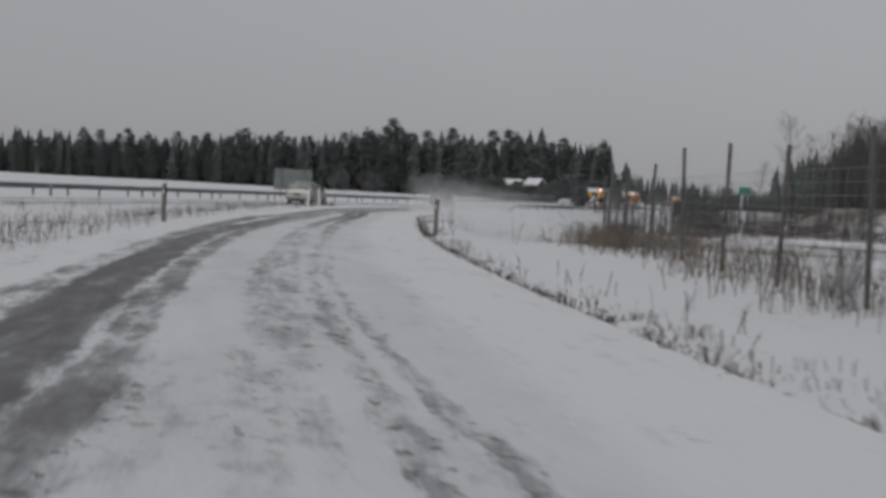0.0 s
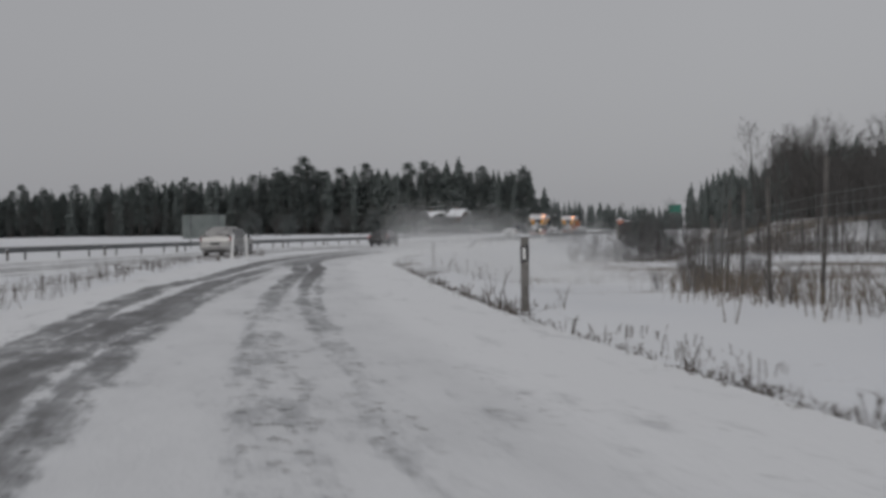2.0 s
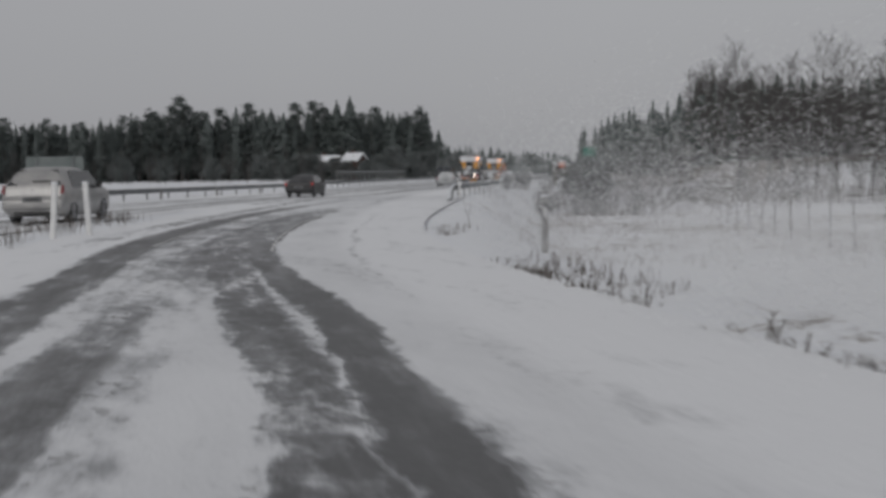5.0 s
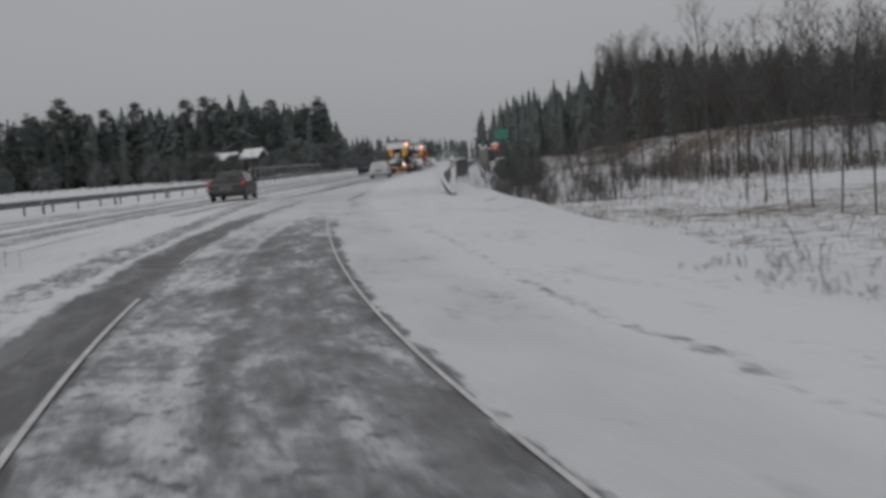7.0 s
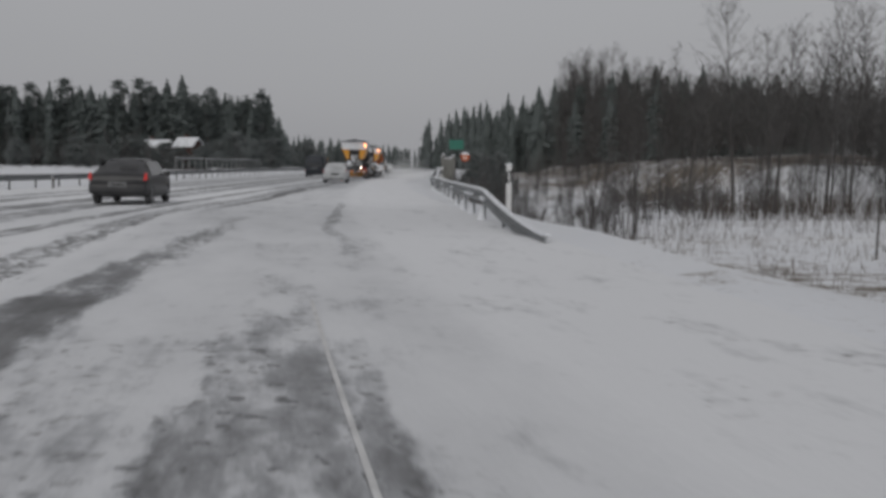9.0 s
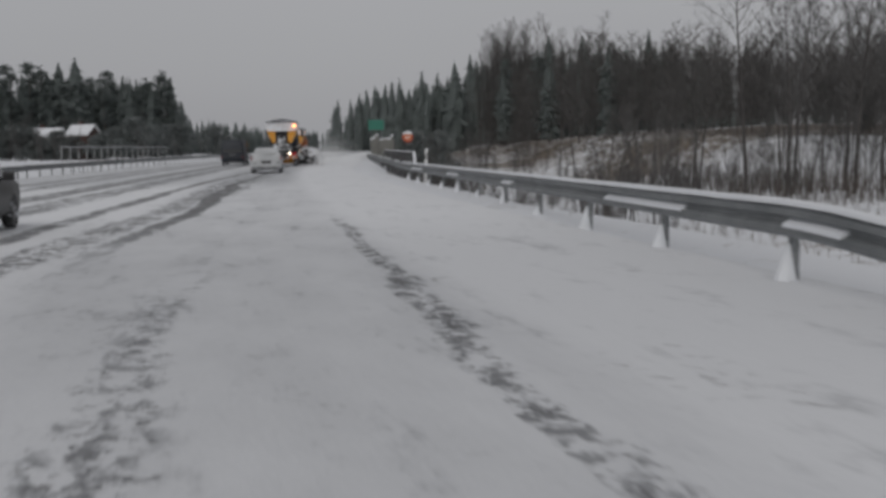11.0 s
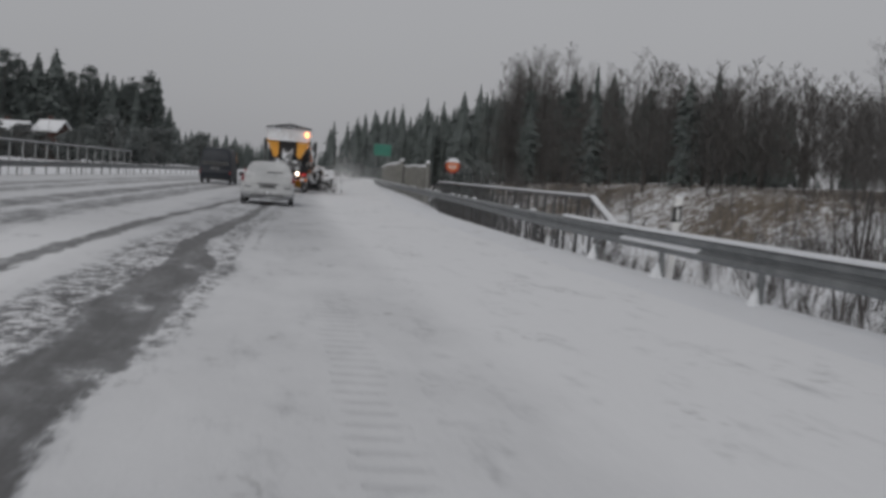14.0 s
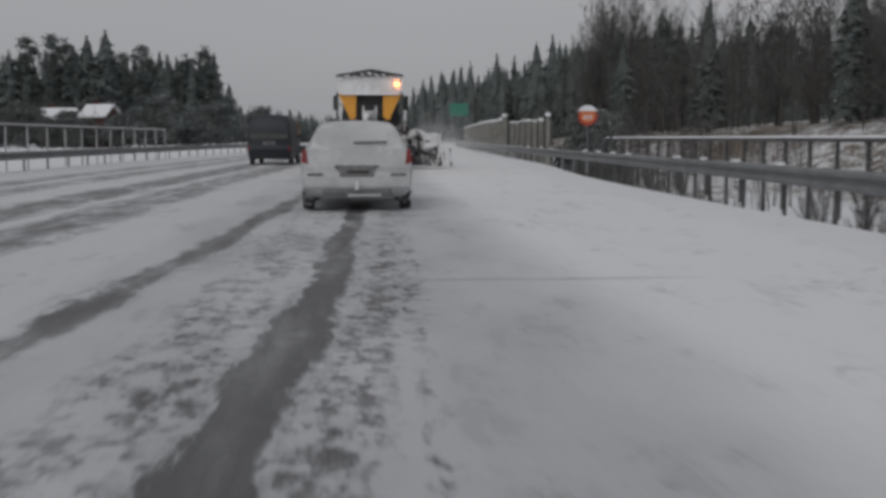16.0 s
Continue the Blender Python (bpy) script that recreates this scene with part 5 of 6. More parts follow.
weeds("slope_grass", "straw-coloured grass on the snowy slope beyond the stream", [(p.x - 4.5 * r3.random() ** 1.3, p.y - 2.5 * r3.random()) for p in (along(EDGE[4:9], r3.random()) for _ in range(520))], STRAW, 0.3, 0.9, 7, 0.6, 0.014)
weeds("stream_scrub", "brown scrub on the banks of the stream", [(r3.uniform(8, 30), r3.uniform(40, 100)) for _ in range(380)], STALK, 0.4, 1.5, 6, 0.4, 0.01)


weeds("edge_scrub", "dark brown scrub along the far edge of the field", [(r3.uniform(24, 125), 61 + abs(r3.gauss(0, 5))) for _ in range(700)], STALK, 0.7, 2.4, 7, 0.6, 0.016)
weeds("bank_scrub", "dark brown scrub on the bank below the wood", [(x, y) for x, y in ((r3.uniform(26, 130), r3.uniform(78, 112)) for _ in range(1100)) if -9 < from_edge(x, y) < 3 or r3.random() < 0.3], STALK, 0.8, 2.6, 7, 0.7, 0.018)


def strip(n, y0, y1):
    out = []
    for _ in range(n):
        y = r3.uniform(y0, y1)
        a, b = mway(y) + 2.6, lane(y) - 4.6
        if b - a > 0.5:
            x = b - abs(r3.gauss(0, 1.3)) if r3.random() < 0.7 else r3.uniform(a, b)
            if x > a:
                out.append((x, y))
    return out


weeds("strip_grass", "dry grass on the snowy strip between slip road and motorway", strip(520, -110, -20), STALK, 0.12, 0.42, 6, 0.25)

# ---- vehicles ----


def wheel(root, x, y, r, w):
    ty = bmesh.new()
    prof = [(-w / 2, r * 0.62), (-w / 2, r * 0.93), (-w * 0.36, r), (w * 0.36, r), (w / 2, r * 0.93), (w / 2, r * 0.62)]
    n = 24
    rings = [[ty.verts.new((x + px, y + pr * math.cos(6.28319 * i / n), r + pr * math.sin(6.28319 * i / n))) for px, pr in prof] for i in range(n)]
    for i in range(n):
        for j in range(len(prof)):
            a, b = rings[i], rings[(i + 1) % n]
            ty.faces.new((a[j], a[(j + 1) % 6], b[(j + 1) % 6], b[j]))
    wh = part("wheel", ty, RUBBER, root, "", True)
    rim = bmesh.new()
    s = 1 if x > 0 else -1
    tube(rim, (x - s * w * 0.3, y, r), (x + s * w * 0.38, y, r), r * 0.62, r * 0.58, 20)
    for i in range(5):
        a = 6.28319 * i / 5
        box(rim, (0, 0, r * 0.32), (0.03, 0.07, r * 0.45), 0.0, Matrix.Translation((x + s * w * 0.42, y, r)) @ Matrix.Rotation(a, 4, "X"))
    part("rim", rim, RIM, wh)
    return wh


def shell(stations, wb, wbelt, wtop, belt):
    """A car body: rings set along its length, each from the sill over the shoulder to the roof."""
    bm = bmesh.new()
    rings = []
    for y, zb, zt, k in stations:
        zbelt = min(belt, zt - 0.04)
        half = [(0, zb), (wb * 0.86 * k, zb), (wb * k, zb + 0.10), (wbelt * k, (zb + zbelt) / 2 + 0.05), (wbelt * 0.985 * k, zbelt)]
        f = min(max((zt - zbelt) / 0.5, 0.0), 1.0)
        tw = wbelt * 0.97 * (1 - f) + wtop * f
        half += [((wbelt * 0.985 + (tw - wbelt * 0.985) * 0.8) * k, zbelt + (zt - zbelt) * 0.82), (tw * 0.9 * k, zt - 0.015), (tw * 0.5 * k, zt + 0.005), (0, zt + 0.012)]
        ring = half + [(-a, b) for a, b in half[-2:0:-1]]
        rings.append([bm.verts.new((a, y, b)) for a, b in ring])
    n = len(rings[0])
    for a, b in zip(rings, rings[1:]):
        for i in range(n):
            bm.faces.new((a[i], a[(i + 1) % n], b[(i + 1) % n], b[i]))
    bm.faces.new(rings[0])
    bm.faces.new(rings[-1][::-1])
    bmesh.ops.recalc_face_normals(bm, faces=bm.faces)
    return bm


def patch(bm, pts, thick):
    """A slightly thick quad patch, pushed out along its normal."""
    p = [Vector(q) for q in pts]
    n = (p[1] - p[0]).cross(p[-1] - p[0]).normalized() * thick
    a, b = [bm.verts.new(q - n * 0.5) for q in p], [bm.verts.new(q + n) for q in p]
    k = len(p)
    for i in range(k):
        bm.faces.new((a[i], a[(i + 1) % k], b[(i + 1) % k], b[i]))
    bm.faces.new(a[::-1])
    bm.faces.new(b)
    return bm


def car(label, m, paint, glass, W=1.8, L=4.6, H=1.48, kind="wagon", lit=False, snowy=False, wheel_r=0.32, lamp=LAMP_RED):
    root = thing("car", label, "car", "cars on the motorway")
    root.matrix_basis = m
    hw, g = W / 2, H / 1.48
    if kind == "van":
        st = [(0.0, 0.34, H * 0.72, 0.985), (0.05, 0.3, H * 0.9, 1.0), (0.22, 0.26, H * 0.985, 1.0), (0.6, 0.24, H, 1.0), (L * 0.62, 0.24, H * 0.99, 1.0), (L * 0.74, 0.24, H * 0.93, 0.99), (L * 0.86, 0.26, H * 0.60, 0.97), (L * 0.97, 0.3, H * 0.50, 0.93), (L, 0.36, H * 0.42, 0.88)]
        body = shell(st, hw * 0.97, hw, hw * 0.86, H * 0.5)
        back0, back1, bz0, bz1, bw0, bw1 = -0.005, 0.06, H * 0.52, H * 0.86, hw * 0.86, hw * 0.78
    elif kind == "saloon":
        st = [(0.0, 0.36, 0.80 * g, 0.93), (0.08, 0.3, 0.97 * g, 0.97), (0.45, 0.25, 1.02 * g, 1.0), (0.9, 0.22, 1.26 * g, 1.0), (1.5, 0.2, H - 0.02, 1.0), (2.2, 0.2, H, 1.0), (2.9, 0.2, 1.36 * g, 1.0), (3.55, 0.2, 1.0 * g, 0.99), (L - 0.25, 0.24, 0.84 * g, 0.94), (L, 0.34, 0.62 * g, 0.86)]
        body = shell(st, hw * 0.97, hw, hw * 0.66, 0.90 * g)
        back0, back1, bz0, bz1, bw0, bw1 = 0.62, 1.36, 1.06 * g, H - 0.07, hw * 0.76, hw * 0.58
    else:
        st = [(0.0, 0.36, 0.74 * g, 0.95), (0.07, 0.3, 0.93 * g, 0.985), (0.18, 0.26, 1.05 * g, 1.0), (0.42, 0.22, 1.30 * g, 1.0), (0.62, 0.2, 1.42 * g, 1.0), (1.0, 0.2, H - 0.01, 1.0), (2.1, 0.2, H, 1.0), (2.8, 0.2, 1.40 * g, 1.0), (3.55, 0.2, 1.0 * g, 0.99), (L - 0.25, 0.24, 0.84 * g, 0.94), (L, 0.34, 0.62 * g, 0.86)]
        body = shell(st, hw * 0.97, hw, hw * 0.66, 0.92 * g)
        back0, back1, bz0, bz1, bw0, bw1 = 0.15, 0.59, 1.0 * g, 1.39 * g, hw * 0.84, hw * 0.62
    part("body", body, paint, root, "", True)
    rw = part("rear_window", patch(bmesh.new(), [(-bw0, back0, bz0), (bw0, back0, bz0), (bw1, back1, bz1), (-bw1, back1, bz1)], 0.015), glass, root, "snow-dusted rear window" if snowy else "")
    part("wiper", patch(bmesh.new(), [(-0.05, back0 + 0.03, bz0 + 0.10), (0.5, back0 + 0.03, bz0 + 0.11), (0.5, back0 + 0.04, bz0 + 0.135), (-0.05, back0 + 0.04, bz0 + 0.125)], 0.02), PLATE if snowy else PLASTIC_BLACK, rw)
    for s in (-1, 1):
        zb = min(H * 0.62, 0.96 * g) if kind != "van" else H * 0.54
        y0, y1 = (0.8, L * 0.62) if kind != "van" else (L * 0.62, L * 0.8)
        x0, x1 = s * hw * 0.975, s * hw * (0.74 if kind != "van" else 0.9)
        q = [(x0, y0, zb), (x0, y1 + 0.5, zb), (x1, y1, H * 0.93), (x1, y0 + 0.25, H * 0.93)]
        part("side_window", patch(bmesh.new(), q if s > 0 else q[::-1], 0.012), GLASS_DARK, root)
        lz0, lz1 = (0.77 * g, 1.0 * g) if kind != "van" else (H * 0.28, H * 0.44)
        ly = 0.06 if kind != "van" else -0.004
        q = [(s * hw * 0.87, ly - 0.075, lz0), (s * hw * 0.985, ly - 0.005, lz0 + 0.03), (s * hw * 0.95, ly + 0.05, lz1), (s * hw * 0.90, ly + 0.03, lz1)]
        part("tail_light", patch(bmesh.new(), q if s > 0 else q[::-1], 0.02), LAMP_LIT if lit else lamp, root)
        mir = box(bmesh.new(), (s * (hw + 0.09), L * 0.62, 0.98 * g if kind != "van" else H * 0.58), (0.2, 0.1, 0.15), 0.03)
        part("mirror", mir, PLASTIC_BLACK if not snowy else PAINT_DARK, root)
        for y in (L * 0.18, L * 0.79):
            wheel(root, s * (hw - 0.10), y, wheel_r, 0.19)
    part("bumper", box(bmesh.new(), (0, 0.06, 0.50 * g), (W * 0.97, 0.2, 0.3), 0.07), paint, root, "", True)
    part("valance", box(bmesh.new(), (0, 0.05, 0.33), (W * 0.62, 0.12, 0.08), 0.03), PLATE if snowy else PLASTIC_BLACK, root, "dark lower bumper strip")
    pl = part("number_plate", box(bmesh.new(), (0, -0.045, 0.64 * g), (0.56, 0.02, 0.16), 0.006), PLATE, root, "snow-caked number plate")
    part("bar", box(bmesh.new(), (0.02, -0.058, 0.64 * g), (0.36, 0.008, 0.05), 0.002), PLASTIC_BLACK, pl)
    if snowy:
        part("plate_recess", box(bmesh.new(), (0, -0.02, 0.725 * g), (0.72, 0.06, 0.045), 0.012), PLATE, root)
        part("tow_ball", tube(bmesh.new(), (0, -0.1, 0.36), (0, -0.1, 0.50), 0.03, 0.045, 10), HOPPER_WHITE, root, "snow-caked tow ball")
        part("antenna", tube(bmesh.new(), (0.0, 1.0, H - 0.03), (0.0, 0.72, H + 0.28), 0.008, 0.004, 6), PLASTIC_BLACK, root)
        part("snow_lip", box(bmesh.new(), (0.12, 0.04, 0.265), (W * 0.3, 0.08, 0.025), 0.01), SNOW_PLAIN, root, "caked snow under the bumper")
        for s in (-1, 1):
            part("bumper_strip", box(bmesh.new(), (s * hw * 0.74, -0.03, 0.60 * g), (hw * 0.28, 0.05, 0.05), 0.012), PLATE, root)
            part("mud_flap", box(bmesh.new(), (s * (hw - 0.12), L * 0.18 - 0.42, 0.28), (0.18, 0.03, 0.24), 0.01), RUBBER, root)
    return root


def at_heading(x, y, k):
    """On the road at (x, y), pointing along a line whose x changes by k per metre."""
    return pose(x, y, road_z(y) + 0.012, math.degrees(math.atan(0.0036)) if y > 55 else 0, 0, -math.degrees(math.atan(k)))


car("white estate car caked in thrown snow behind the plough", at_heading(-2.47, 67.8, 0.0), PAINT_WHITE, GLASS_SNOWY, 1.84, 4.7, 1.5, "wagon", snowy=True)
car("silver estate car on the slushy motorway", at_heading(-5.0, -22.5, -0.09), PAINT_SILVER, GLASS_DARK, 1.84, 4.7, 1.66, "wagon", wheel_r=0.35)
car("black saloon car on the motorway with lit tail lamps", at_heading(-6.4, 17.0, -0.02), PAINT_BLACK, GLASS_DARK, 1.8, 4.6, 1.44, "saloon", lit=True)
car("dark delivery van on the slushy motorway", at_heading(-6.4, 102, 0.05), PAINT_DARK, GLASS_DARK, 1.98, 5.2, 2.25, "van", lamp=LAMP_RED, wheel_r=0.34)
car("dark grey hatchback far ahead on the motorway", at_heading(-5.0, 136, 0.06), PAINT_BLACK, GLASS_DARK, 1.75, 4.2, 1.5, "wagon", lit=True)
car("white car far ahead on the motorway", at_heading(-4.2, 118, 0.05), PAINT_WHITE, GLASS_DARK, 1.78, 4.3, 1.5, "wagon")


def plough_truck(label, m, cab_paint, wing=True):
    root = thing("plough_truck", label, "truck", "snow ploughs")
    root.matrix_basis = m
    part("chassis", box(bmesh.new(), (0, 4.2, 0.95), (0.9, 8.0, 0.28), 0.03), STEEL_DARK, root)
    hop = bmesh.new()
    prism(hop, [(-1.18, 2.86), (1.18, 2.86), (1.25, 3.44), (1.2, 3.56), (-1.2, 3.56), (-1.25, 3.44)], 0.2, 5.2)
    hopper = part("hopper", hop, HOPPER_WHITE, root, "snow-caked white hopper wall")
    roof = bmesh.new()
    prism(roof, [(-1.27, 3.50), (1.27, 3.50), (1.22, 3.57), (0.05, 3.78), (-1.22, 3.57)], 0.12, 5.25)
    part("tarpaulin", roof, TARP, hopper, "dark tarpaulin peaked over the load")
    for i in range(9):
        x = -1.1 + i * 0.27
        up = 0.2 * (1 - abs(x) / 1.3) + 0.03 * math.sin(i * 2.3)
        part("snow_clump", tube(bmesh.new(), (x, 0.16, 3.36 + up), (x + 0.05, 0.18, 3.45 + up), 0.13 + 0.03 * math.sin(i * 1.7), 0.04, 7), SNOW_PLAIN, hopper)
    part("ledge", box(bmesh.new(), (0, 0.08, 2.84), (2.2, 0.3, 0.07), 0.02), SNOW_PLAIN, hopper, "snow on the hopper ledge")
    for s in (-1, 1):
        fl = bmesh.new()
        prism(fl, [(s * 1.16, 2.82), (s * 0.5, 2.82), (s * 0.5, 2.0), (s * 0.72, 1.86)], 0.06, 0.5)
        part("funnel_panel", fl, PAINT_ORANGE, hopper, "orange-yellow funnel panel")
        si = bmesh.new()
        prism(si, [(s * 1.2, 2.86), (s * 1.06, 2.86), (s * 0.55, 1.9), (s * 0.7, 1.9)], 0.5, 5.0)
        part("hopper_side", si, PAINT_ORANGE, hopper)
        part("corner_post", box(bmesh.new(), (s * 1.22, 0.2, 2.1), (0.08, 0.1, 1.6), 0.01), STEEL_DARK, root)
        part("mud_guard", box(bmesh.new(), (s * 1.02, 1.6, 1.32), (0.5, 2.6, 0.06), 0.02), PLASTIC_BLACK, root)
        part("tail_light", box(bmesh.new(), (s * 0.95, 0.05, 1.0), (0.3, 0.06, 0.14), 0.02), LAMP_LIT if s > 0 else LAMP_RED, root)
        mir = part("mirror", box(bmesh.new(), (s * 1.5, 6.5, 2.7), (0.22, 0.12, 0.62), 0.04), PLASTIC_BLACK, root)
        part("mirror_arm", tube(bmesh.new(), (s * 1.2, 6.6, 2.6), (s * 1.5, 6.52, 2.7), 0.025, n=6), STEEL_DARK, mir)
        for y in (1.2, 2.5, 6.9):
            wheel(root, s * 1.02, y, 0.5, 0.36)
    # solid dark box: the shade of the open gap is put in as colour
    part("frame_gap", box(bmesh.new(), (0, 0.7, 2.38), (1.0, 0.6, 0.9), 0.03), TARP, root, "dark box standing in for the shade between the funnel panels")
    lad = bmesh.new()
    for s in (-0.24, 0.24):
        tube(lad, (s, 0.0, 1.2), (s, 0.0, 2.4), 0.035, n=6)
    for z in np.arange(1.35, 2.4, 0.28):
        tube(lad, (-0.24, 0, z), (0.24, 0, z), 0.028, n=6)
    part("ladder", lad, HOPPER_WHITE, root, "snow-caked ladder")
    eng = bmesh.new()
    box(eng, (0.35, 0.2, 1.5), (0.9, 0.6, 0.5), 0.06)
    box(eng, (-0.5, 0.25, 1.45), (0.6, 0.5, 0.7), 0.06)
    box(eng, (0.0, 0.1, 1.95), (0.55, 0.4, 0.4), 0.05)
    part("spreader_gear", eng, STEEL_SNOWY, root, "snow-caked spreader machinery")
    part("chute", tube(bmesh.new(), (0.1, -0.1, 1.2), (0.15, -0.25, 0.55), 0.2, 0.16, 12), STEEL_DARK, root)
    part("spinner", tube(bmesh.new(), (0.15, -0.25, 0.5), (0.15, -0.25, 0.56), 0.32, n=18), STEEL, root)
    part("bumper", box(bmesh.new(), (0, 0.0, 0.72), (2.35, 0.12, 0.16), 0.03), PAINT_ORANGE_RED, root, "red and white striped bumper bar")
    for i in range(-2, 3):
        part("stripe", box(bmesh.new(), (i * 0.45, -0.065, 0.72), (0.2, 0.012, 0.14), 0.003), HOPPER_WHITE, root)
    cabm = bmesh.new()
    prism(cabm, [(-1.2, 0.9), (1.2, 0.9), (1.22, 2.2), (1.08, 2.8), (-1.08, 2.8), (-1.22, 2.2)], 5.7, 7.8)
    cab = part("cab", cabm, cab_paint, root)
    for s in (-1, 1):
        part("side_window", box(bmesh.new(), (s * 1.17, 6.9, 2.35), (0.04, 1.0, 0.6), 0.01), GLASS_DARK, cab)
    part("rear_window", box(bmesh.new(), (0, 5.68, 2.4), (1.4, 0.05, 0.5), 0.01), GLASS_DARK, cab)
    part("beacon", tube(bmesh.new(), (1.02, 0.16, 3.2), (1.02, 0.08, 3.2), 0.07, 0.06, 14), BEACON, root, "lit amber flashing beacon")
    part("work_lamp", tube(bmesh.new(), (0.62, 0.02, 1.05), (0.62, -0.05, 1.05), 0.07, n=12), WORKLIGHT, root, "lit white work lamp")
    blade = bmesh.new()
    sec = [(0.0, 0.12), (-0.18, 0.32), (-0.24, 0.62), (-0.16, 0.95), (-0.02, 1.12), (-0.08, 1.14), (-0.22, 0.97), (-0.3, 0.62), (-0.24, 0.30), (-0.06, 0.12)]
    sweep(blade, sec, [(Vector((-1.5, 9.4, 0.0)), Vector((0, 1, 0))), (Vector((1.5, 9.0, 0)), Vector((0, 1, 0)))])
    part("front_blade", blade, PAINT_ORANGE, root)
    part("blade_arm", box(bmesh.new(), (0, 8.6, 0.65), (0.8, 1.4, 0.2), 0.03), STEEL_DARK, root)
    if wing:
        low = [(a, 0.1 + (b - 0.1) * 0.72) for a, b in sec]
        wb = sweep(bmesh.new(), low, [(Vector((0.9, 3.8, 0.0)), Vector((-0.5, 0.86, 0))), (Vector((2.75, 1.6, 0)), Vector((-0.5, 0.86, 0)))])
        wing_part = part("wing_blade", wb, STEEL_SNOWY, root, "snow-caked side plough blade swung out over the shoulder")
        for x, w, h, tilt in ((2.85, 0.1, 1.25, -9), (2.55, 0.07, 1.0, 12), (3.15, 0.06, 0.7, -4)):
            plate = box(bmesh.new(), (0, 0, h / 2), (w, 0.45, h), 0.03, Matrix.Translation((x, 1.45, 0.1)) @ Matrix.Rotation(math.radians(tilt), 4, "Y"))
            part("end_plate", plate, STEEL_SNOWY if x > 3 else HOPPER_WHITE, wing_part, "snow-caked upright plate")
        for a, b, r in (((1.15, 2.6, 1.5), (2.5, 1.9, 0.95), 0.07), ((1.2, 2.4, 0.9), (2.7, 1.7, 0.45), 0.06), ((1.9, 2.3, 1.55), (1.9, 2.2, 0.5), 0.06), ((1.45, 2.4, 1.7), (1.6, 2.3, 0.7), 0.09)):
            part("wing_arm", tube(bmesh.new(), a, b, r, n=8), STEEL_DARK, wing_part)
        for k, (x, y, z, r, sx, sz) in enumerate(((2.05, 2.3, 1.25, 0.42, 1.3, 0.55), (1.45, 2.7, 1.55, 0.36, 1.0, 0.8), (2.4, 1.9, 0.75, 0.3, 1.2, 0.7), (1.4, 2.4, 0.8, 0.32, 1.2, 0.6))):
            heap = bmesh.new()
            bmesh.ops.create_icosphere(heap, subdivisions=3, radius=r, matrix=Matrix.Translation((x, y, z)) @ Matrix.Rotation(0.5, 4, "Y") @ Matrix.Diagonal((sx, 0.8, sz, 1)))
            for v in heap.verts:
                v.co += Vector((1, 1, 1)) * 0.3 * noise.noise(v.co * 2.6 + Vector((k, 0, 0)))
            part("snow_cake", heap, SNOW_PLAIN, wing_part, "snow piled on the side plough", True)
    return root


plough_truck("snow plough truck with orange spreader hopper and lit amber beacon", at_heading(-1.95, 92.6, 0.02), PAINT_DARK)
plough_truck("second orange snow plough truck ahead throwing up snow", at_heading(-1.3, 131, 0.05), PAINT_ORANGE_RED)

# ---- snow thrown up by the plough ----
r4 = random.Random(77)
verts, faces = [], []
for _ in range(44000):
    f = r4.random()
    y = 96 + 54 * r4.random()
    x = 0.6 + 0.05 * (y - 96) + 4.5 * f * r4.random() + r4.gauss(0, 0.5)
    z = road_z(y) + abs(r4.gauss(0, 0.5 + 1.2 * (y - 96) / 54))
    s = r4.uniform(0.010, 0.028)
    n = len(verts)
    a = [Vector((r4.gauss(0, 1), r4.gauss(0, 1), r4.gauss(0, 1))).normalized() * s for _ in range(3)]
    verts += [(x + d.x, y + d.y, z + d.z) for d in a]
    faces.append((n, n + 1, n + 2))
me = bpy.data.meshes.new("blown_snow")
me.from_pydata(verts, [], faces)
me.materials.append(FLAKES)
tagged(new("blown_snow", me), "loose snow thrown into the air beside the plough", "blown snow", kind="stuff")



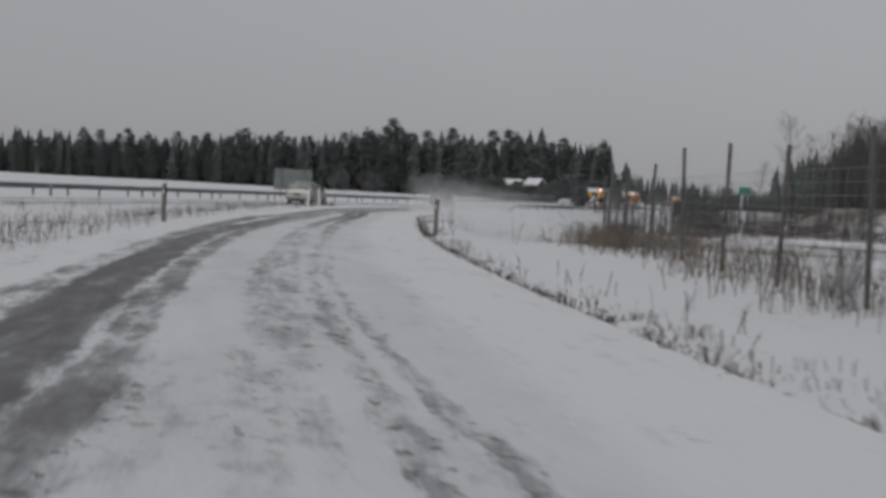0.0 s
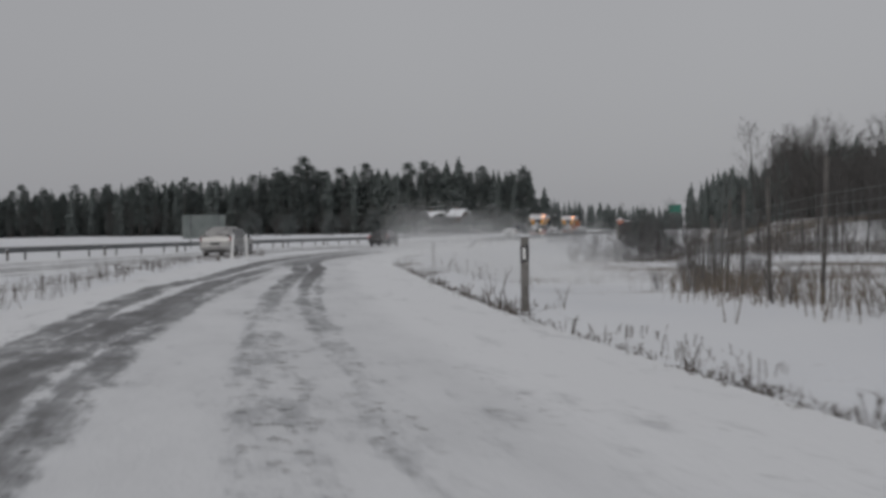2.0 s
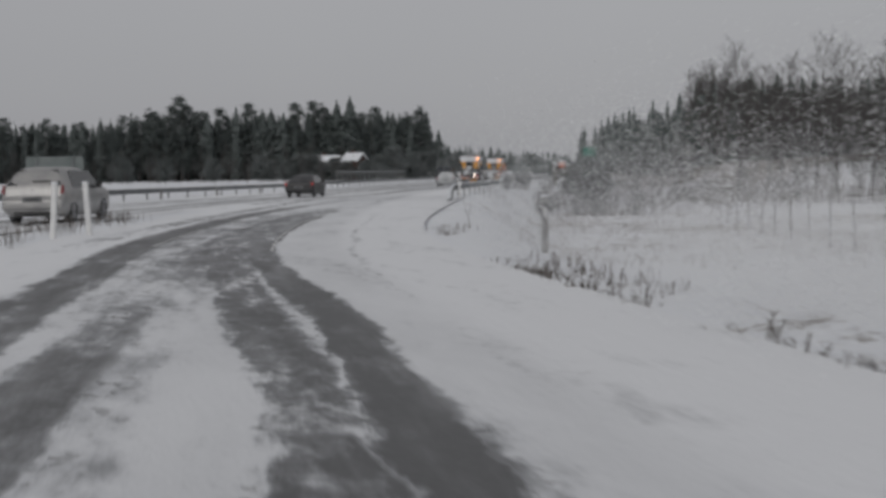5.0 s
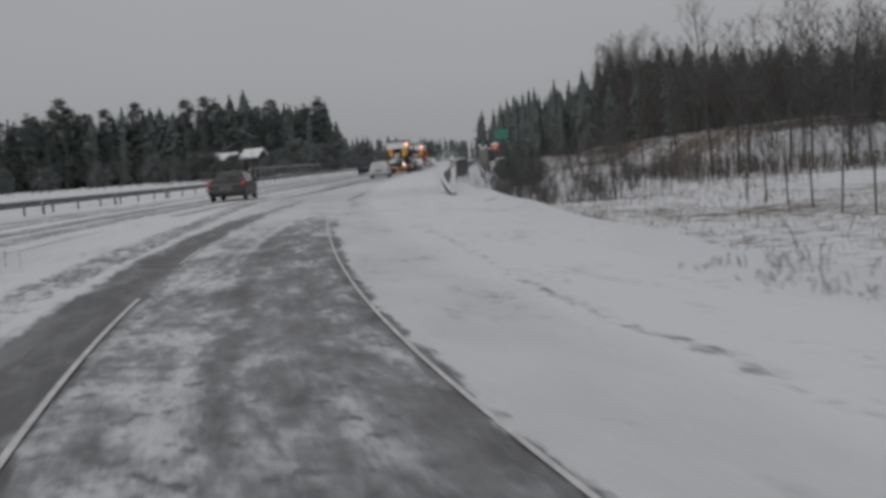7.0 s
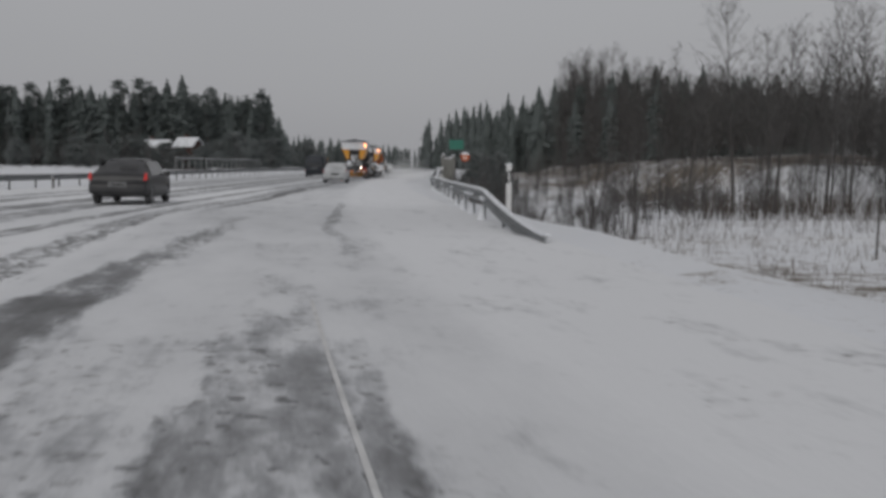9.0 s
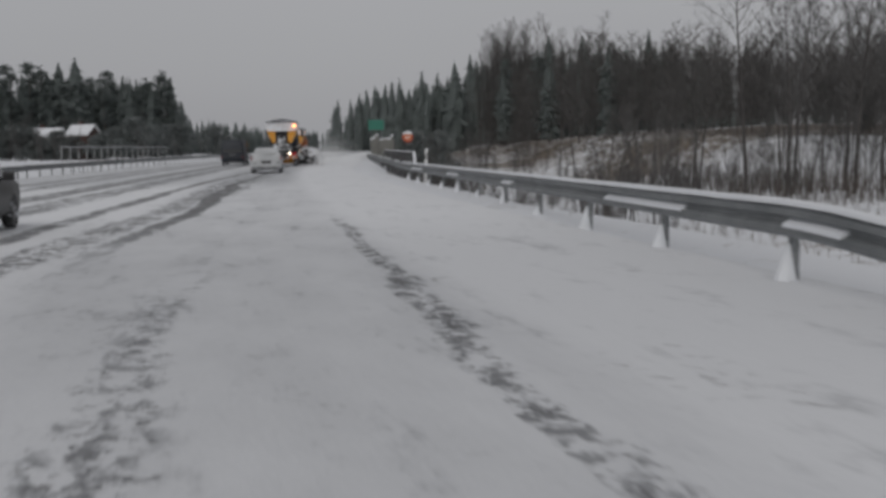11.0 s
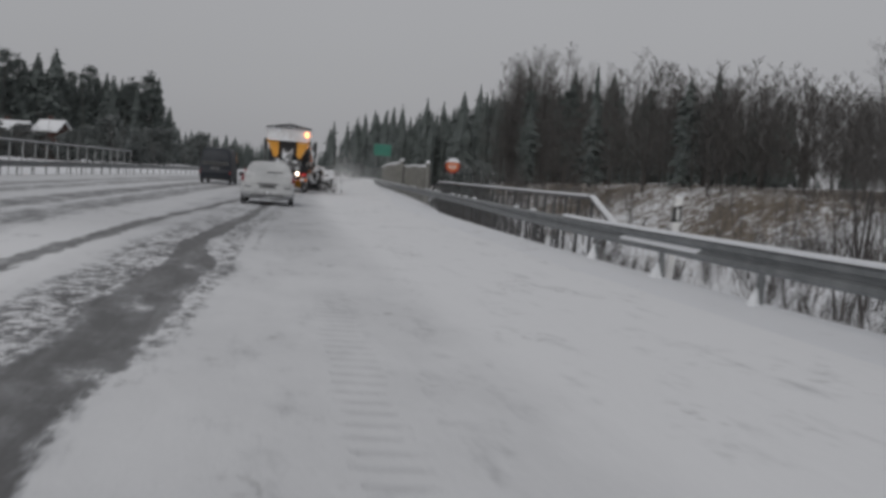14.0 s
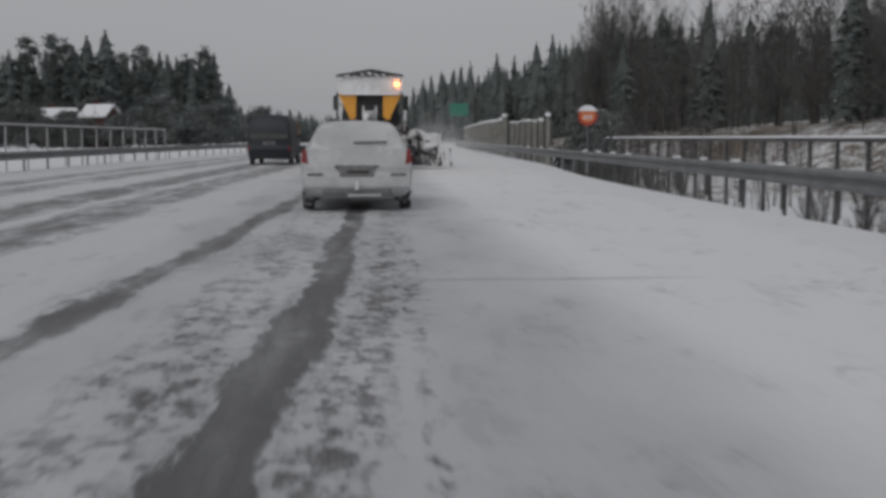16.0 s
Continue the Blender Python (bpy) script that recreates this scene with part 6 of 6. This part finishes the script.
def blown(name, label, n, y0, y1, lo, hi, high, smin, smax, peak):
    """A bank of loose flakes over the verge, thickest at its middle, drawn out into billows."""
    g = np.random.default_rng(n)
    m = n * 3
    y = g.triangular(y0, peak, y1, m)
    f = g.beta(1.5, 2.0, m)
    grid = np.arange(y0 - 4, y1 + 4, 1.0)
    line = np.array([off_lane(v, 0) for v in grid])
    across = np.array([side(v) for v in grid])
    off = lo + (hi - lo) * f
    x = np.interp(y, grid, line[:, 0]) + np.interp(y, grid, across[:, 0]) * off
    yy = y + np.interp(y, grid, across[:, 1]) * off
    k = np.abs(g.normal(0, 0.42, m))
    z = high * k * (1 - 0.35 * f) - 0.1 - 1.2 * f * np.clip((y + 76) / 76, 0, 1)
    puff = np.zeros(m)
    for wx, wy, wz, ph in ((0.5, 0.31, 0.9, 0.0), (-0.33, 0.62, 1.4, 1.7), (1.1, -0.5, 2.1, 3.1), (0.8, 1.3, -1.7, 4.4), (2.3, 1.1, 2.9, 0.6)):
        puff += np.sin(wx * x + wy * yy + wz * z + ph)
    keep = np.flatnonzero((puff * 0.3 + g.uniform(-0.5, 0.5, m) > -0.15) & (k < 1.1))[:n]
    c = np.stack((x[keep], yy[keep], z[keep]), 1)
    d = g.normal(size=(len(keep), 3, 3))
    d *= (g.uniform(smin, smax, len(keep)) / 1.0)[:, None, None] / np.linalg.norm(d, axis=2, keepdims=True)
    co = (c[:, None, :] + d).reshape(-1, 3)
    me = bpy.data.meshes.new(name)
    me.from_pydata(co.tolist(), [], np.arange(len(co)).reshape(-1, 3).tolist())
    me.materials.append(FLAKES)
    tagged(new(name, me), label, "blown snow", kind="stuff")


blown("drifting_snow", "cloud of loose snow thrown over the verge by the ploughs", 500000, -56, -33, 3.2, 11.5, 2.4, 0.008, 0.012, -45)

# ---- road paint ----


def marking(label, y0, y1, across, width, group):
    """A painted stripe along the lane, worn off in places."""
    ys = axis((y0, y1, 0.8))
    bm = bmesh.new()
    rows = []
    for y in ys:
        p, n = off_lane(y, across), side(y) * width / 2
        rows.append([bm.verts.new((q.x, q.y, road_z(q.y) + 0.026)) for q in (p - n, p + n)])
    for a, b in zip(rows, rows[1:]):
        bm.faces.new((a[0], a[1], b[1], b[0]))
    tagged(mesh_object("lane_marking", bm, LINE_PAINT), label, "road marking", group, "structure")


marking("white edge line showing through the worn snow", -36.0, -8.5, 0.67, 0.032, "edge line")
for y0, y1 in ((-34.0, -27.0), (-22.5, -19.0)):
    marking("worn white lane marking showing through the slush", y0, y1, -1.5, 0.045, "lane markings")
